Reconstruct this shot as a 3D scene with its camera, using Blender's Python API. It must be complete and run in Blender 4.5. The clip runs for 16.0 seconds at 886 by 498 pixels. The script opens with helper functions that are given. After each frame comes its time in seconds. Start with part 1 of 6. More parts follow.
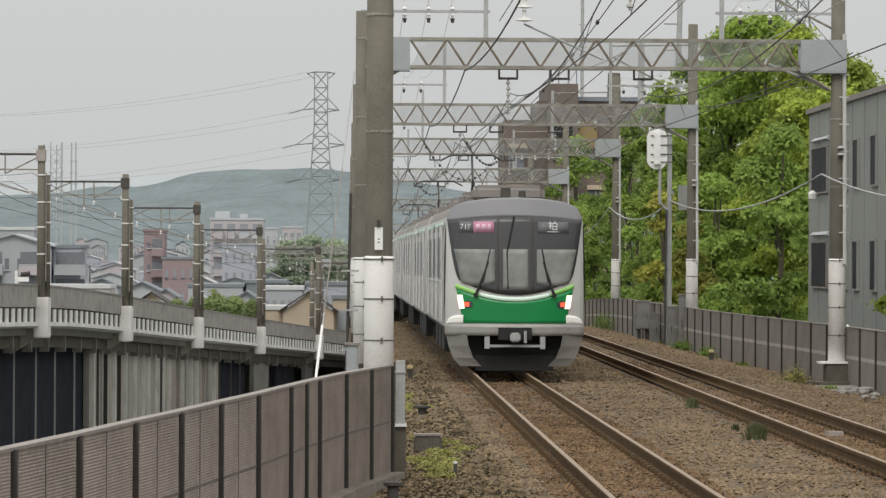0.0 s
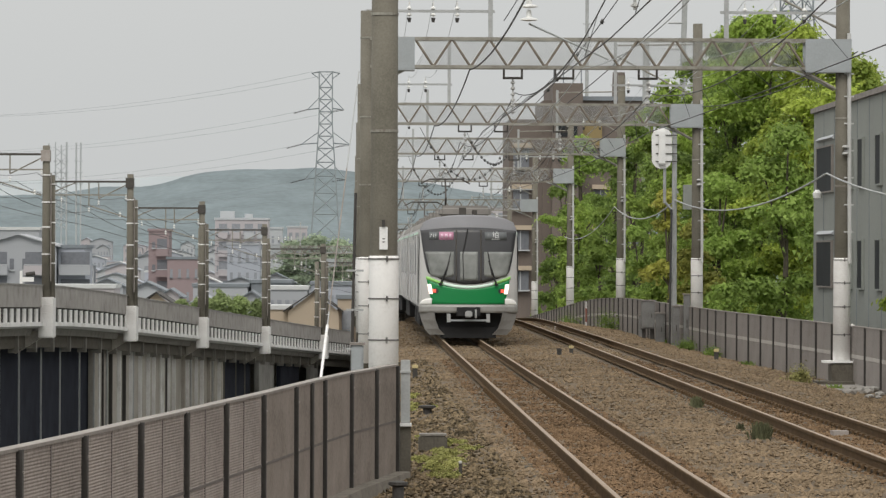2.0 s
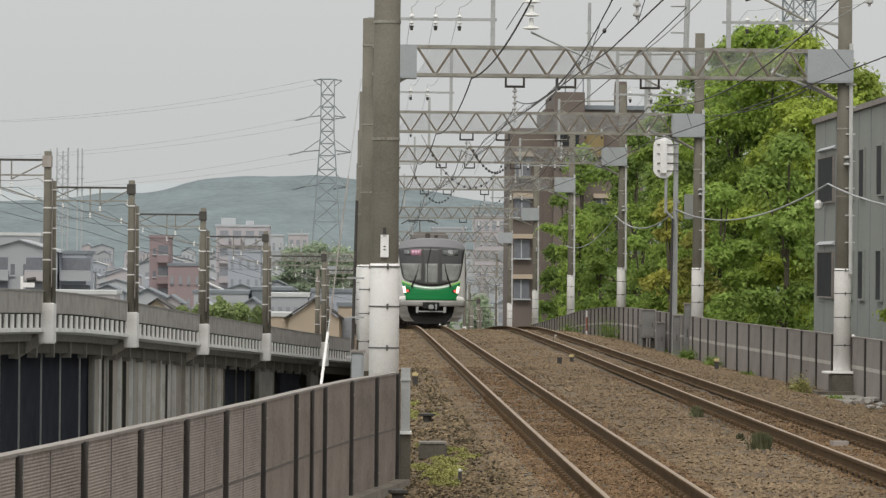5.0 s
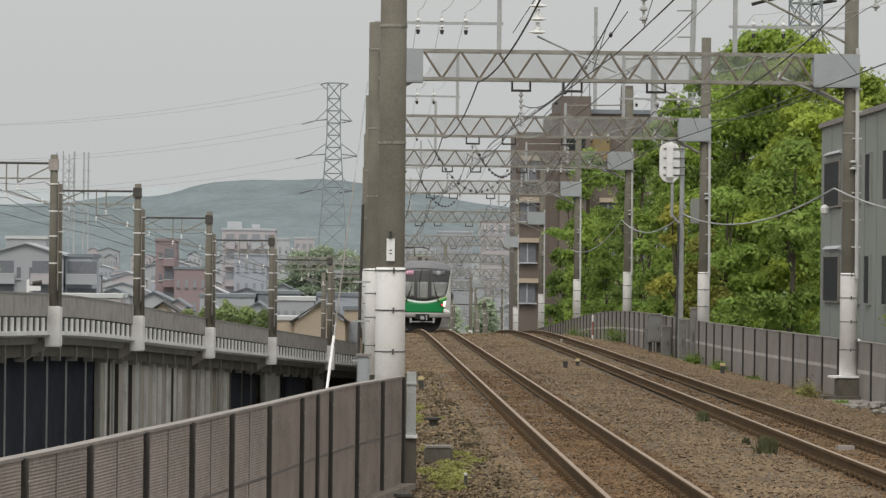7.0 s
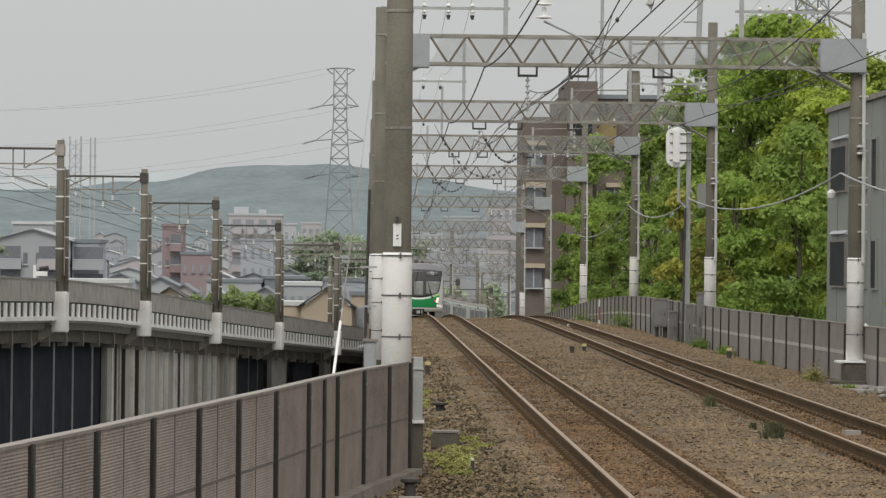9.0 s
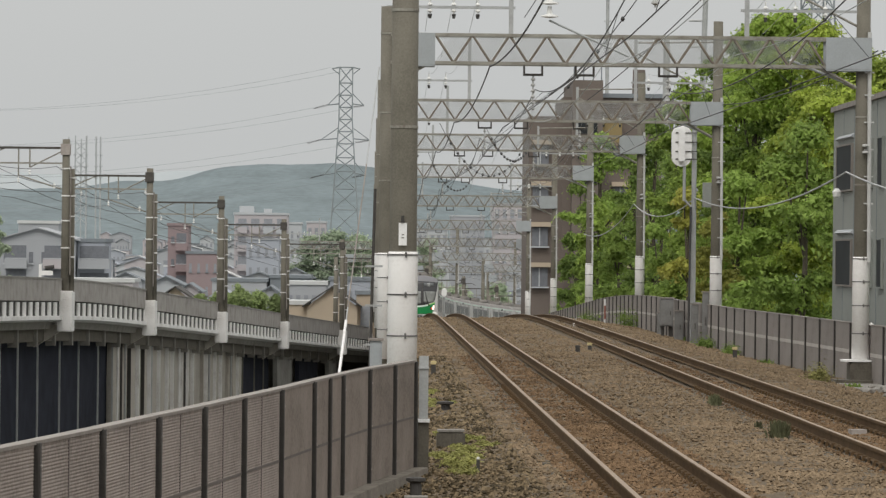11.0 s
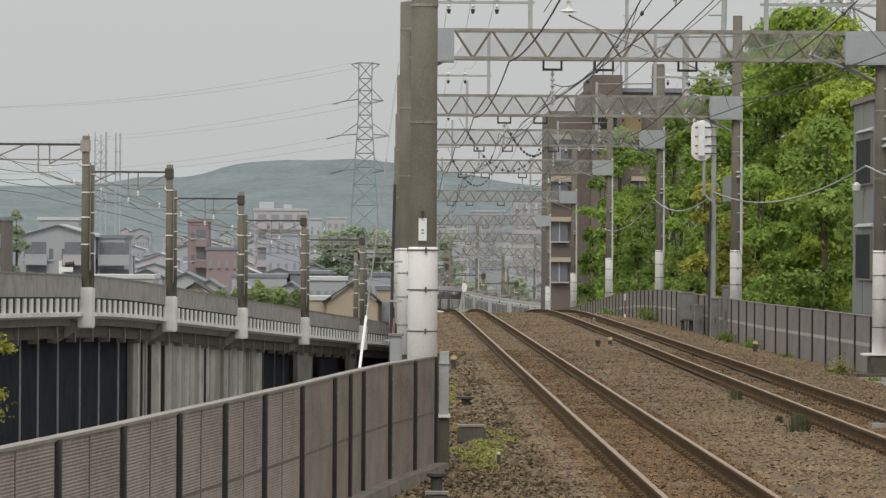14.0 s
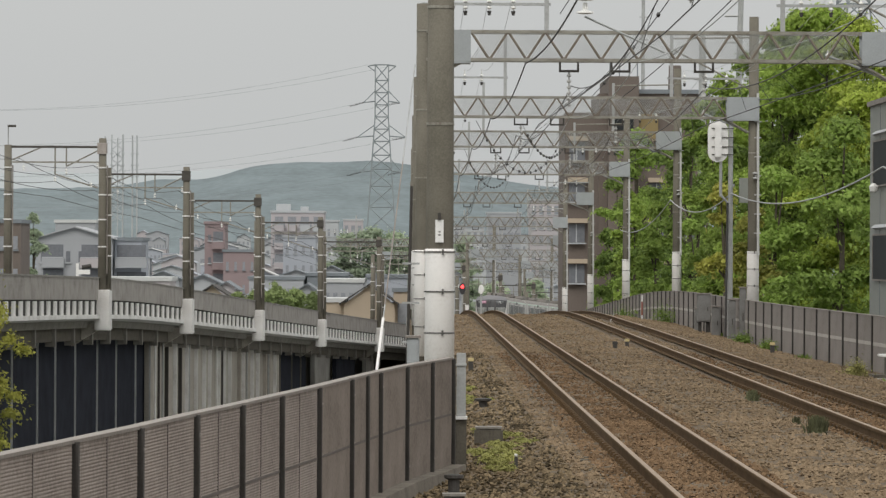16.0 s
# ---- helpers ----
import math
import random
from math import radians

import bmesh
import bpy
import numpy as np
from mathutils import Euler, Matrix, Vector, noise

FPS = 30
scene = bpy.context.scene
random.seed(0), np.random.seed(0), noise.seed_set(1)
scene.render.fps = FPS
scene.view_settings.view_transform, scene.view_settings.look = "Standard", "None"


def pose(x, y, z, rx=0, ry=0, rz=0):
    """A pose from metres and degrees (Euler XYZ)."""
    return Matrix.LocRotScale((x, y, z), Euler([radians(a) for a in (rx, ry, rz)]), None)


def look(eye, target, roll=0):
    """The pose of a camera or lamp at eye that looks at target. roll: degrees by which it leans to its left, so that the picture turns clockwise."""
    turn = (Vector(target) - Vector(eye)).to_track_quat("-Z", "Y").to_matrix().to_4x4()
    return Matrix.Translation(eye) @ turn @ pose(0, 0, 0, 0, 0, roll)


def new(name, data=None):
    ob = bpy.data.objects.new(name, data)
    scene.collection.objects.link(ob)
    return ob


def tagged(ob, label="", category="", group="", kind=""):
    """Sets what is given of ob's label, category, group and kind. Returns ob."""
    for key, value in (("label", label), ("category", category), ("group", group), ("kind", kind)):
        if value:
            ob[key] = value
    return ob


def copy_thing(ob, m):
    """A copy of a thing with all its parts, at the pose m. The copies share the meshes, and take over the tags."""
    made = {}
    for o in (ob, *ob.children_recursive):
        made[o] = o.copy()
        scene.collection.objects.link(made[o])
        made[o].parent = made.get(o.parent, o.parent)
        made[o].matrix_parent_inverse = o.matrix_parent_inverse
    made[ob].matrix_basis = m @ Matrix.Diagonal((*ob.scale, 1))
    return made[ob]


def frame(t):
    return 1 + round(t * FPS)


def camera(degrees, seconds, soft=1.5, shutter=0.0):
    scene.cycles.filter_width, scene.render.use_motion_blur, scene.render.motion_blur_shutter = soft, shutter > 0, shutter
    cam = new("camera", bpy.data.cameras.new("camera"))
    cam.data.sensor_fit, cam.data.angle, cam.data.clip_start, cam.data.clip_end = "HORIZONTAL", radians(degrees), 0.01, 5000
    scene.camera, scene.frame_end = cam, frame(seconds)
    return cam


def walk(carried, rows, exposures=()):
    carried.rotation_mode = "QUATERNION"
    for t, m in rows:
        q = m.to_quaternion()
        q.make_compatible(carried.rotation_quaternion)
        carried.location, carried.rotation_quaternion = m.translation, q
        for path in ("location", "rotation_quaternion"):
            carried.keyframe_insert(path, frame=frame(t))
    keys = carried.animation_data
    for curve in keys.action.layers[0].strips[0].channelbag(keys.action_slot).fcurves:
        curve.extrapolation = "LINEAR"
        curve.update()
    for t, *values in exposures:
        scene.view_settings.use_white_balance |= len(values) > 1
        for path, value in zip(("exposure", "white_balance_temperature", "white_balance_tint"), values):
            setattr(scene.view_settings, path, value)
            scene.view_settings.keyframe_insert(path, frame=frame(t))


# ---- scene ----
cam = camera(11.2, 16.0, soft=1.35)
# seconds, yaw, pitch, roll of a camera held at a platform's end beside the line
ROWS = [
    (0, -1.2358, 0.1331, -0.2958),
    (0.5, -1.2541, 0.1058, -0.3955),
    (1, -1.2477, 0.0566, -0.3083),
    (1.5, -1.2403, 0.0386, -0.2123),
    (2, -1.1739, 0.1284, -0.2379),
    (2.5, -1.2031, 0.1479, -0.3424),
    (3, -1.2802, 0.1222, -0.4734),
    (3.5, -1.2278, 0.1791, -0.4934),
    (4, -1.1979, 0.2055, -0.5157),
    (6.5, -1.1270, 0.2728, -0.6829),
    (7, -1.0862, 0.2800, -0.6681),
    (7.5, -0.9475, 0.2212, -0.5497),
    (8, -1.0230, 0.1995, -0.5423),
    (8.5, -1.0103, 0.0944, -0.6016),
    (9, -1.0024, 0.0902, -0.6335),
    (11.5, -0.9080, 0.0675, -0.6199),
    (12, -0.8377, 0.0098, -0.7254),
    (12.5, -0.8010, 0.0815, -0.4710),
    (13, -0.7342, 0.1259, -0.3810),
    (13.5, -0.6875, 0.1886, -0.4465),
    (14, -0.6793, 0.0154, -0.4127),
    (14.5, -0.6328, -0.0293, -0.4185),
    (15, -0.6944, 0.0084, -0.4298),
    (15.5, -0.5181, -0.0084, -0.3657),
    (16, -0.4653, 0.0365, -0.2970),
]

EYE = (-3.12, 0.0, 2.26)
walk(cam, [(t, pose(*EYE, 90 + pitch, roll, yaw)) for t, yaw, pitch, roll in ROWS],
     exposures=[(0.0, 0.0), (4.2, 0.0), (6.3, -0.12), (16.0, -0.12)])

# ---------------------------------------------------------------- light
world = bpy.data.worlds.new("overcast_sky")
scene.world = world
world.use_nodes = True
wn, wl = world.node_tree.nodes, world.node_tree.links
wn.clear()
sky = wn.new("ShaderNodeTexSky")
sky.sky_type, sky.sun_disc = "NISHITA", False
sky.sun_elevation, sky.sun_rotation = radians(48), radians(190)
sky.air_density, sky.dust_density = 2.0, 6.0
sky_gain = wn.new("ShaderNodeVectorMath")
sky_gain.operation = "SCALE"
sky_gain.inputs["Scale"].default_value = 0.07
# cloud deck: paler at the horizon, about twice as bright overhead
deck_co, deck_xyz = wn.new("ShaderNodeTexCoord"), wn.new("ShaderNodeSeparateXYZ")
deck_up, deck = wn.new("ShaderNodeMapRange"), wn.new("ShaderNodeMix")
deck_up.inputs["From Min"].default_value, deck_up.inputs["From Max"].default_value = 0.0, 1.0
deck.data_type = "RGBA"
deck.inputs["A"].default_value = (0.60, 0.615, 0.615, 1)
deck.inputs["B"].default_value = (1.48, 1.46, 1.40, 1)
wl.new(deck_co.outputs["Generated"], deck_xyz.inputs["Vector"])
wl.new(deck_xyz.outputs["Z"], deck_up.inputs["Value"])
wl.new(deck_up.outputs["Result"], deck.inputs["Factor"])
cloud = wn.new("ShaderNodeMix")
cloud.data_type = "RGBA"
cloud.inputs["Factor"].default_value = 0.92
wl.new(deck.outputs["Result"], cloud.inputs["B"])
wbg, wout = wn.new("ShaderNodeBackground"), wn.new("ShaderNodeOutputWorld")
wbg.inputs["Strength"].default_value = 1.0
wl.new(sky.outputs["Color"], sky_gain.inputs[0])
wl.new(sky_gain.outputs["Vector"], cloud.inputs["A"])
wl.new(cloud.outputs["Result"], wbg.inputs["Color"])
wl.new(wbg.outputs["Background"], wout.inputs["Surface"])
sun = new("sun", bpy.data.lights.new("sun", "SUN"))
sun.data.energy, sun.data.angle, sun.data.color = 1.2, radians(30), (1.0, 0.96, 0.90)
sun.matrix_world = look((-6, -30, 34), (0, 0, 0))


# ---------------------------------------------------------------- materials
def mat(name, color, rough=0.8, metal=0.0, vary=0.25, scale=3.0, bump=0.15, fine=40.0, island=0.0, glow=0.0, dirt=None, spec=0.4):
    """A surface with blotches at one scale, grain at another, and fine relief."""
    m = bpy.data.materials.new(name)
    m.use_nodes = True
    n, l = m.node_tree.nodes, m.node_tree.links
    b = n["Principled BSDF"]
    b.inputs["Roughness"].default_value, b.inputs["Metallic"].default_value = rough, metal
    b.inputs["Specular IOR Level"].default_value = spec
    co = n.new("ShaderNodeTexCoord")
    big, small = n.new("ShaderNodeTexNoise"), n.new("ShaderNodeTexNoise")
    big.inputs["Scale"].default_value, big.inputs["Detail"].default_value = scale, 6
    small.inputs["Scale"].default_value, small.inputs["Detail"].default_value = fine, 3
    l.new(co.outputs["Object"], big.inputs["Vector"])
    l.new(co.outputs["Object"], small.inputs["Vector"])
    mixn = n.new("ShaderNodeMath")
    mixn.operation = "MULTIPLY_ADD"
    mixn.inputs[1].default_value = 0.45
    l.new(small.outputs["Fac"], mixn.inputs[0])
    sc = n.new("ShaderNodeMath")
    sc.operation = "MULTIPLY"
    sc.inputs[1].default_value = 0.55
    l.new(big.outputs["Fac"], sc.inputs[0])
    l.new(sc.outputs[0], mixn.inputs[2])
    last = mixn.outputs[0]
    if island:
        g, o = n.new("ShaderNodeNewGeometry"), n.new("ShaderNodeObjectInfo")
        add, mul = n.new("ShaderNodeMath"), n.new("ShaderNodeMath")
        add.operation, mul.operation = "ADD", "MULTIPLY_ADD"
        l.new(g.outputs["Random Per Island"], add.inputs[0])
        l.new(o.outputs["Random"], add.inputs[1])
        mul.inputs[1].default_value = island
        l.new(add.outputs[0], mul.inputs[0])
        shift = n.new("ShaderNodeMath")
        shift.operation = "SUBTRACT"
        shift.inputs[1].default_value = island
        l.new(last, shift.inputs[0])
        l.new(shift.outputs[0], mul.inputs[2])
        last = mul.outputs[0]
    ramp = n.new("ShaderNodeValToRGB")
    dark = dirt or tuple(c * (1 - vary) for c in color)
    lite = tuple(min(1, c * (1 + vary)) for c in color)
    ramp.color_ramp.elements[0].position, ramp.color_ramp.elements[1].position = 0.3, 0.7
    ramp.color_ramp.elements[0].color = (*dark, 1)
    ramp.color_ramp.elements[1].color = (*lite, 1)
    mid = ramp.color_ramp.elements.new(0.5)
    mid.color = (*color, 1)
    l.new(last, ramp.inputs["Fac"])
    l.new(ramp.outputs["Color"], b.inputs["Base Color"])
    if bump:
        bp = n.new("ShaderNodeBump")
        bp.inputs["Strength"].default_value, bp.inputs["Distance"].default_value = bump, 0.02
        l.new(small.outputs["Fac"], bp.inputs["Height"])
        l.new(bp.outputs["Normal"], b.inputs["Normal"])
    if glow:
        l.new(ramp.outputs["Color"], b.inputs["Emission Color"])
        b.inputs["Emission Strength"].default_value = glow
    return m


def leaf_mat(name, color, dirt):
    """Leaves: the plain surface, with part of the light passing through."""
    m = mat(name, color, 0.7, vary=0.4, scale=0.25, fine=1.2, bump=0, island=0.35, dirt=dirt, spec=0.25)
    n, l = m.node_tree.nodes, m.node_tree.links
    b, out = n["Principled BSDF"], n["Material Output"]
    t, mx = n.new("ShaderNodeBsdfTranslucent"), n.new("ShaderNodeMixShader")
    mx.inputs["Fac"].default_value = 0.48
    l.new(b.inputs["Base Color"].links[0].from_socket, t.inputs["Color"])
    l.new(b.outputs["BSDF"], mx.inputs[1])
    l.new(t.outputs["BSDF"], mx.inputs[2])
    l.new(mx.outputs["Shader"], out.inputs["Surface"])
    return m


BALLAST = mat("ballast_bed", (0.118, 0.088, 0.057), 0.95, vary=0.5, scale=0.9, fine=14, bump=1.0)
STONE = mat("ballast_stone", (0.205, 0.152, 0.098), 0.92, vary=0.42, scale=0.5, fine=9, bump=0.4, island=0.20, dirt=(0.10, 0.072, 0.045), spec=0.2)
RUSTSTONE = mat("rusty_stone", (0.205, 0.134, 0.078), 0.92, vary=0.42, scale=0.6, fine=9, bump=0.4, island=0.20, dirt=(0.10, 0.064, 0.036), spec=0.2)
RAIL_SIDE = mat("rusty_rail", (0.105, 0.068, 0.037), 0.9, vary=0.35, scale=2, fine=30, spec=0.12)
RAIL_TOP = mat("worn_rail_head", (0.30, 0.22, 0.15), 0.5, 0.2, vary=0.2, scale=2, fine=60, bump=0.05)
CONCRETE = mat("grey_concrete", (0.30, 0.29, 0.27), 0.9, vary=0.25, scale=0.8, fine=25, dirt=(0.17, 0.16, 0.145))
OLD_CONCRETE = mat("stained_concrete", (0.265, 0.25, 0.228), 0.92, vary=0.25, scale=1.4, fine=30, dirt=(0.15, 0.137, 0.122))
POLE = mat("pole_concrete", (0.165, 0.153, 0.125), 0.9, vary=0.25, scale=1.6, fine=40, dirt=(0.115, 0.106, 0.083))
STRAP = mat("grey_strap", (0.12, 0.115, 0.11), 0.6, 0.2, vary=0.2, bump=0.03)
OFFICEGLASS = mat("shaded_window", (0.03, 0.034, 0.036), 0.6, vary=0.3, scale=0.7, bump=0, spec=0.08)
SEAM = mat("panel_seam", (0.15, 0.13, 0.12), 0.8, vary=0.2, bump=0)
# masts faded by colour, for the haze at their distance
PALEMAST = mat("haze_pale_far_mast", (0.42, 0.44, 0.45), 0.8, vary=0.06, bump=0)
SLOT = mat("dark_slot", (0.055, 0.052, 0.048), 0.9, vary=0.2, bump=0)
GREYPORC = mat("grey_porcelain", (0.45, 0.45, 0.44), 0.35, vary=0.1, bump=0)
REDPAINT = mat("faded_red_paint", (0.33, 0.14, 0.11), 0.6, vary=0.1, bump=0)
MOSSSTONE = mat("mossy_stone", (0.165, 0.125, 0.077), 0.95, vary=0.65, scale=0.7, fine=9, bump=0.4, island=0.38, dirt=(0.05, 0.039, 0.023), spec=0.2)
DARKCONC = mat("dirty_concrete", (0.12, 0.108, 0.088), 0.92, vary=0.3, scale=4, fine=40, dirt=(0.07, 0.062, 0.05))
EDGE = mat("pale_panel_edge", (0.36, 0.325, 0.30), 0.8, vary=0.2, scale=3, fine=30, bump=0.05, dirt=(0.24, 0.21, 0.19))
GRASS = mat("yellow_green_grass", (0.27, 0.27, 0.085), 0.9, vary=0.3, scale=1.2, fine=6, island=0.15, bump=0)
PLINTH = mat("crumbling_concrete", (0.175, 0.155, 0.13), 0.92, vary=0.35, scale=2.5, fine=25, bump=0.4, dirt=(0.09, 0.078, 0.062))
SKIRTGREY = mat("dull_silver_skirt", (0.25, 0.243, 0.232), 0.5, 0.1, vary=0.12, scale=1.5, fine=20, bump=0.02, dirt=(0.19, 0.175, 0.16))
BUMPER = mat("brushed_bumper", (0.33, 0.325, 0.31), 0.45, 0.15, vary=0.08, scale=1.5, fine=20, bump=0.02, dirt=(0.26, 0.25, 0.235))
FAIRING = mat("glossy_white_fairing", (0.90, 0.89, 0.86), 0.3, vary=0.03, bump=0)
PINKMARK = mat("pale_pink_marks", (0.74, 0.50, 0.62), 0.5, vary=0.03, bump=0)
CABGREY = mat("weathered_cabinet_grey", (0.20, 0.20, 0.195), 0.7, vary=0.2, scale=3, fine=30, bump=0.05, dirt=(0.14, 0.135, 0.13))
MIDRAIL = mat("pale_mid_rail", (0.47, 0.44, 0.41), 0.7, vary=0.2, scale=2, bump=0.03)
PARAPET = mat("weathered_parapet", (0.36, 0.34, 0.32), 0.92, vary=0.25, scale=1.4, fine=30, dirt=(0.20, 0.183, 0.163))
WRAP = mat("white_wrap", (0.90, 0.885, 0.87), 0.6, vary=0.05, scale=2.5, fine=30, dirt=(0.78, 0.755, 0.73), bump=0.05)
WHITE = mat("white_paint", (0.85, 0.85, 0.84), 0.5, vary=0.05, scale=3, bump=0.03, dirt=(0.68, 0.68, 0.66))
GALV = mat("galvanised_steel", (0.42, 0.43, 0.43), 0.55, 0.3, vary=0.2, scale=2.5, fine=30, bump=0.06)
PLATE = mat("grey_steel_plate", (0.36, 0.385, 0.40), 0.6, 0.1, vary=0.12, scale=2.5, fine=30, bump=0.05)
CHORD = mat("weathered_steel", (0.29, 0.28, 0.245), 0.7, 0.15, vary=0.35, scale=3, fine=30, dirt=(0.13, 0.10, 0.075), bump=0.08)
RUSTBRACE = mat("rusty_lacing_bar", (0.20, 0.172, 0.14), 0.75, 0.1, vary=0.4, scale=1.2, fine=20, dirt=(0.10, 0.075, 0.055), bump=0.06)
DARKSTEEL = mat("dark_steel", (0.085, 0.078, 0.07), 0.7, 0.2, vary=0.3, scale=4, bump=0.08)
WIRE = mat("weathered_wire", (0.07, 0.07, 0.068), 0.6, 0.2, vary=0.15, bump=0)
PALEWIRE = mat("grey_cable", (0.42, 0.44, 0.44), 0.6, vary=0.15, bump=0)
EDGEPIPE = mat("pale_conduit", (0.55, 0.55, 0.54), 0.6, vary=0.12, bump=0.02)
PORCELAIN = mat("white_porcelain", (0.78, 0.78, 0.76), 0.25, vary=0.05, bump=0)
PANEL = mat("barrier_panel", (0.325, 0.280, 0.252), 0.8, vary=0.26, scale=1.3, fine=22, bump=0.06, island=0.10, dirt=(0.20, 0.17, 0.152))
PANEL_DARK = mat("dark_weathered_panel", (0.245, 0.205, 0.178), 0.8, vary=0.28, scale=1.6, fine=22, bump=0.06, island=0.10, dirt=(0.145, 0.12, 0.102))
PANEL_FAR = mat("smooth_barrier_panel", (0.26, 0.235, 0.218), 0.8, vary=0.16, scale=1.0, fine=20, bump=0.08, island=0.12, dirt=(0.18, 0.158, 0.145))
POST = mat("barrier_post", (0.06, 0.056, 0.052), 0.75, vary=0.25, scale=5, bump=0.06)
CAP = mat("barrier_cap", (0.25, 0.225, 0.205), 0.7, vary=0.3, scale=2, bump=0.05)
MOSS = leaf_mat("grass_blades", (0.30, 0.29, 0.09), (0.16, 0.16, 0.05))
DRYBUSH = mat("dark_weed", (0.10, 0.105, 0.055), 0.9, vary=0.4, island=0.3, bump=0)
STRAWBUSH = mat("yellowish_shrub", (0.27, 0.26, 0.09), 0.9, vary=0.3, island=0.3, bump=0)
SILVER = mat("stainless_body", (0.56, 0.55, 0.53), 0.32, 0.55, vary=0.06, scale=0.6, fine=8, bump=0.02)
SILVER_PAINT = mat("silver_paint", (0.55, 0.545, 0.535), 0.4, 0.2, vary=0.05, scale=1.5, bump=0.01)
ROOFGREY = mat("roof_grey", (0.27, 0.27, 0.29), 0.45, vary=0.1, scale=1.2, bump=0.04)
ROOFDUST = mat("dusty_roof", (0.25, 0.235, 0.22), 0.85, vary=0.2, scale=1.0, bump=0.06)
GREEN = mat("green_paint", (0.005, 0.23, 0.062), 0.35, vary=0.05, scale=2, bump=0.01, spec=0.5)
LIME = mat("light_green_band", (0.30, 0.62, 0.16), 0.4, vary=0.05, bump=0)
PALEBAND = mat("pale_green_band", (0.74, 0.93, 0.81), 0.4, vary=0.04, bump=0)
# base colour lifted above black to hold the mask's reflection
MASK = mat("black_mask", (0.052, 0.052, 0.056), 0.25, vary=0.1, bump=0.01, spec=0.5)
UNDER = mat("underfloor_black", (0.018, 0.018, 0.019), 0.7, vary=0.4, scale=3, bump=0.1)
# opaque pane colour, raised to carry the sky's reflection and the lit interior
CABIN = mat("cab_interior", (0.225, 0.235, 0.225), 0.5, vary=0.35, scale=1.4, fine=5, bump=0)
DOORSTEEL = mat("door_steel", (0.40, 0.39, 0.375), 0.4, 0.45, vary=0.06, bump=0.02)
BRIGHT = mat("bright_trim", (0.82, 0.82, 0.82), 0.25, 0.4, vary=0.04, bump=0)
WINDOW = mat("dark_window", (0.025, 0.028, 0.03), 0.3, vary=0.2, scale=0.5, bump=0, spec=0.3)
PINK = mat("pink_display", (0.47, 0.22, 0.32), 0.5, vary=0.06, bump=0, glow=0.08)
LETTER = mat("white_letters", (0.68, 0.69, 0.69), 0.5, vary=0.02, bump=0, glow=0.06)
GREYDISP = mat("grey_display", (0.13, 0.14, 0.145), 0.4, vary=0.06, bump=0)
HEAD = mat("headlamp_glow", (1.0, 0.80, 0.70), 0.3, vary=0.03, bump=0, glow=1.2)
TAIL = mat("tail_lamp_glow", (0.9, 0.12, 0.07), 0.3, vary=0.03, bump=0, glow=0.7)
REDSIGNAL = mat("red_signal_glow", (1.0, 0.05, 0.05), 0.3, vary=0.02, bump=0, glow=4.0)
LEAF = leaf_mat("spring_leaves", (0.36, 0.435, 0.085), (0.225, 0.30, 0.06))
LEAF_DEEP = leaf_mat("deep_leaves", (0.25, 0.345, 0.085), (0.155, 0.23, 0.06))
LEAF_MID = leaf_mat("mid_green_leaves", (0.30, 0.40, 0.09), (0.20, 0.285, 0.065))
LEAF_GOLD = leaf_mat("yellowing_leaves", (0.37, 0.37, 0.09), (0.24, 0.255, 0.065))
# distance haze is mixed into the next two leaf colours
LEAF_HAZE = leaf_mat("haze_paled_leaves", (0.42, 0.49, 0.35), (0.35, 0.42, 0.31))
LEAF_SOFT = leaf_mat("haze_soft_leaves", (0.31, 0.38, 0.17), (0.22, 0.28, 0.12))
BARK = mat("bark", (0.10, 0.085, 0.065), 0.95, vary=0.4, scale=3, bump=0.4)
FACADE = mat("grey_facade", (0.275, 0.29, 0.268), 0.75, vary=0.07, scale=0.5, fine=12, bump=0.04, dirt=(0.235, 0.25, 0.23))
# tile colour lifted for the haze in front of the block
BROWNTILE = mat("haze_paled_brown_tile", (0.16, 0.132, 0.116), 0.75, vary=0.15, scale=0.5, fine=10, bump=0.05)
OCHRE = mat("ochre_wall", (0.30, 0.23, 0.11), 0.8, vary=0.15, scale=0.5)
GROUND = mat("town_ground", (0.17, 0.18, 0.165), 0.95, vary=0.35, scale=0.05, fine=0.6, bump=0.2)
# both ridges: distance haze put in as bluish paling and a faint glow
HAZEHILL = mat("haze_tinted_hill", (0.132, 0.162, 0.172), 0.95, vary=0.24, scale=0.03, fine=0.2, bump=0, glow=0.24)
HAZEFARHILL = mat("far_hill", (0.30, 0.325, 0.335), 0.95, vary=0.04, scale=0.006, fine=0.03, bump=0, glow=0.35)
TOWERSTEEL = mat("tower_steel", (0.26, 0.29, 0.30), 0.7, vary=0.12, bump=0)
# far town: paled, bluish colours carry the distance haze
FARWHITE = mat("haze_pale_far_wall", (0.46, 0.48, 0.50), 0.8, vary=0.08, scale=0.1, bump=0)
FARGREY = mat("haze_grey_far_wall", (0.385, 0.40, 0.425), 0.8, vary=0.12, scale=0.1, bump=0, island=0.05)
FARBLUE = mat("haze_bluish_far_wall", (0.375, 0.40, 0.45), 0.8, vary=0.1, scale=0.1, bump=0)
FARPINK = mat("haze_pinkish_far_wall", (0.46, 0.43, 0.445), 0.8, vary=0.1, scale=0.1, bump=0)
FARRED = mat("haze_brick_far_wall", (0.30, 0.235, 0.24), 0.85, vary=0.12, scale=0.1, bump=0)
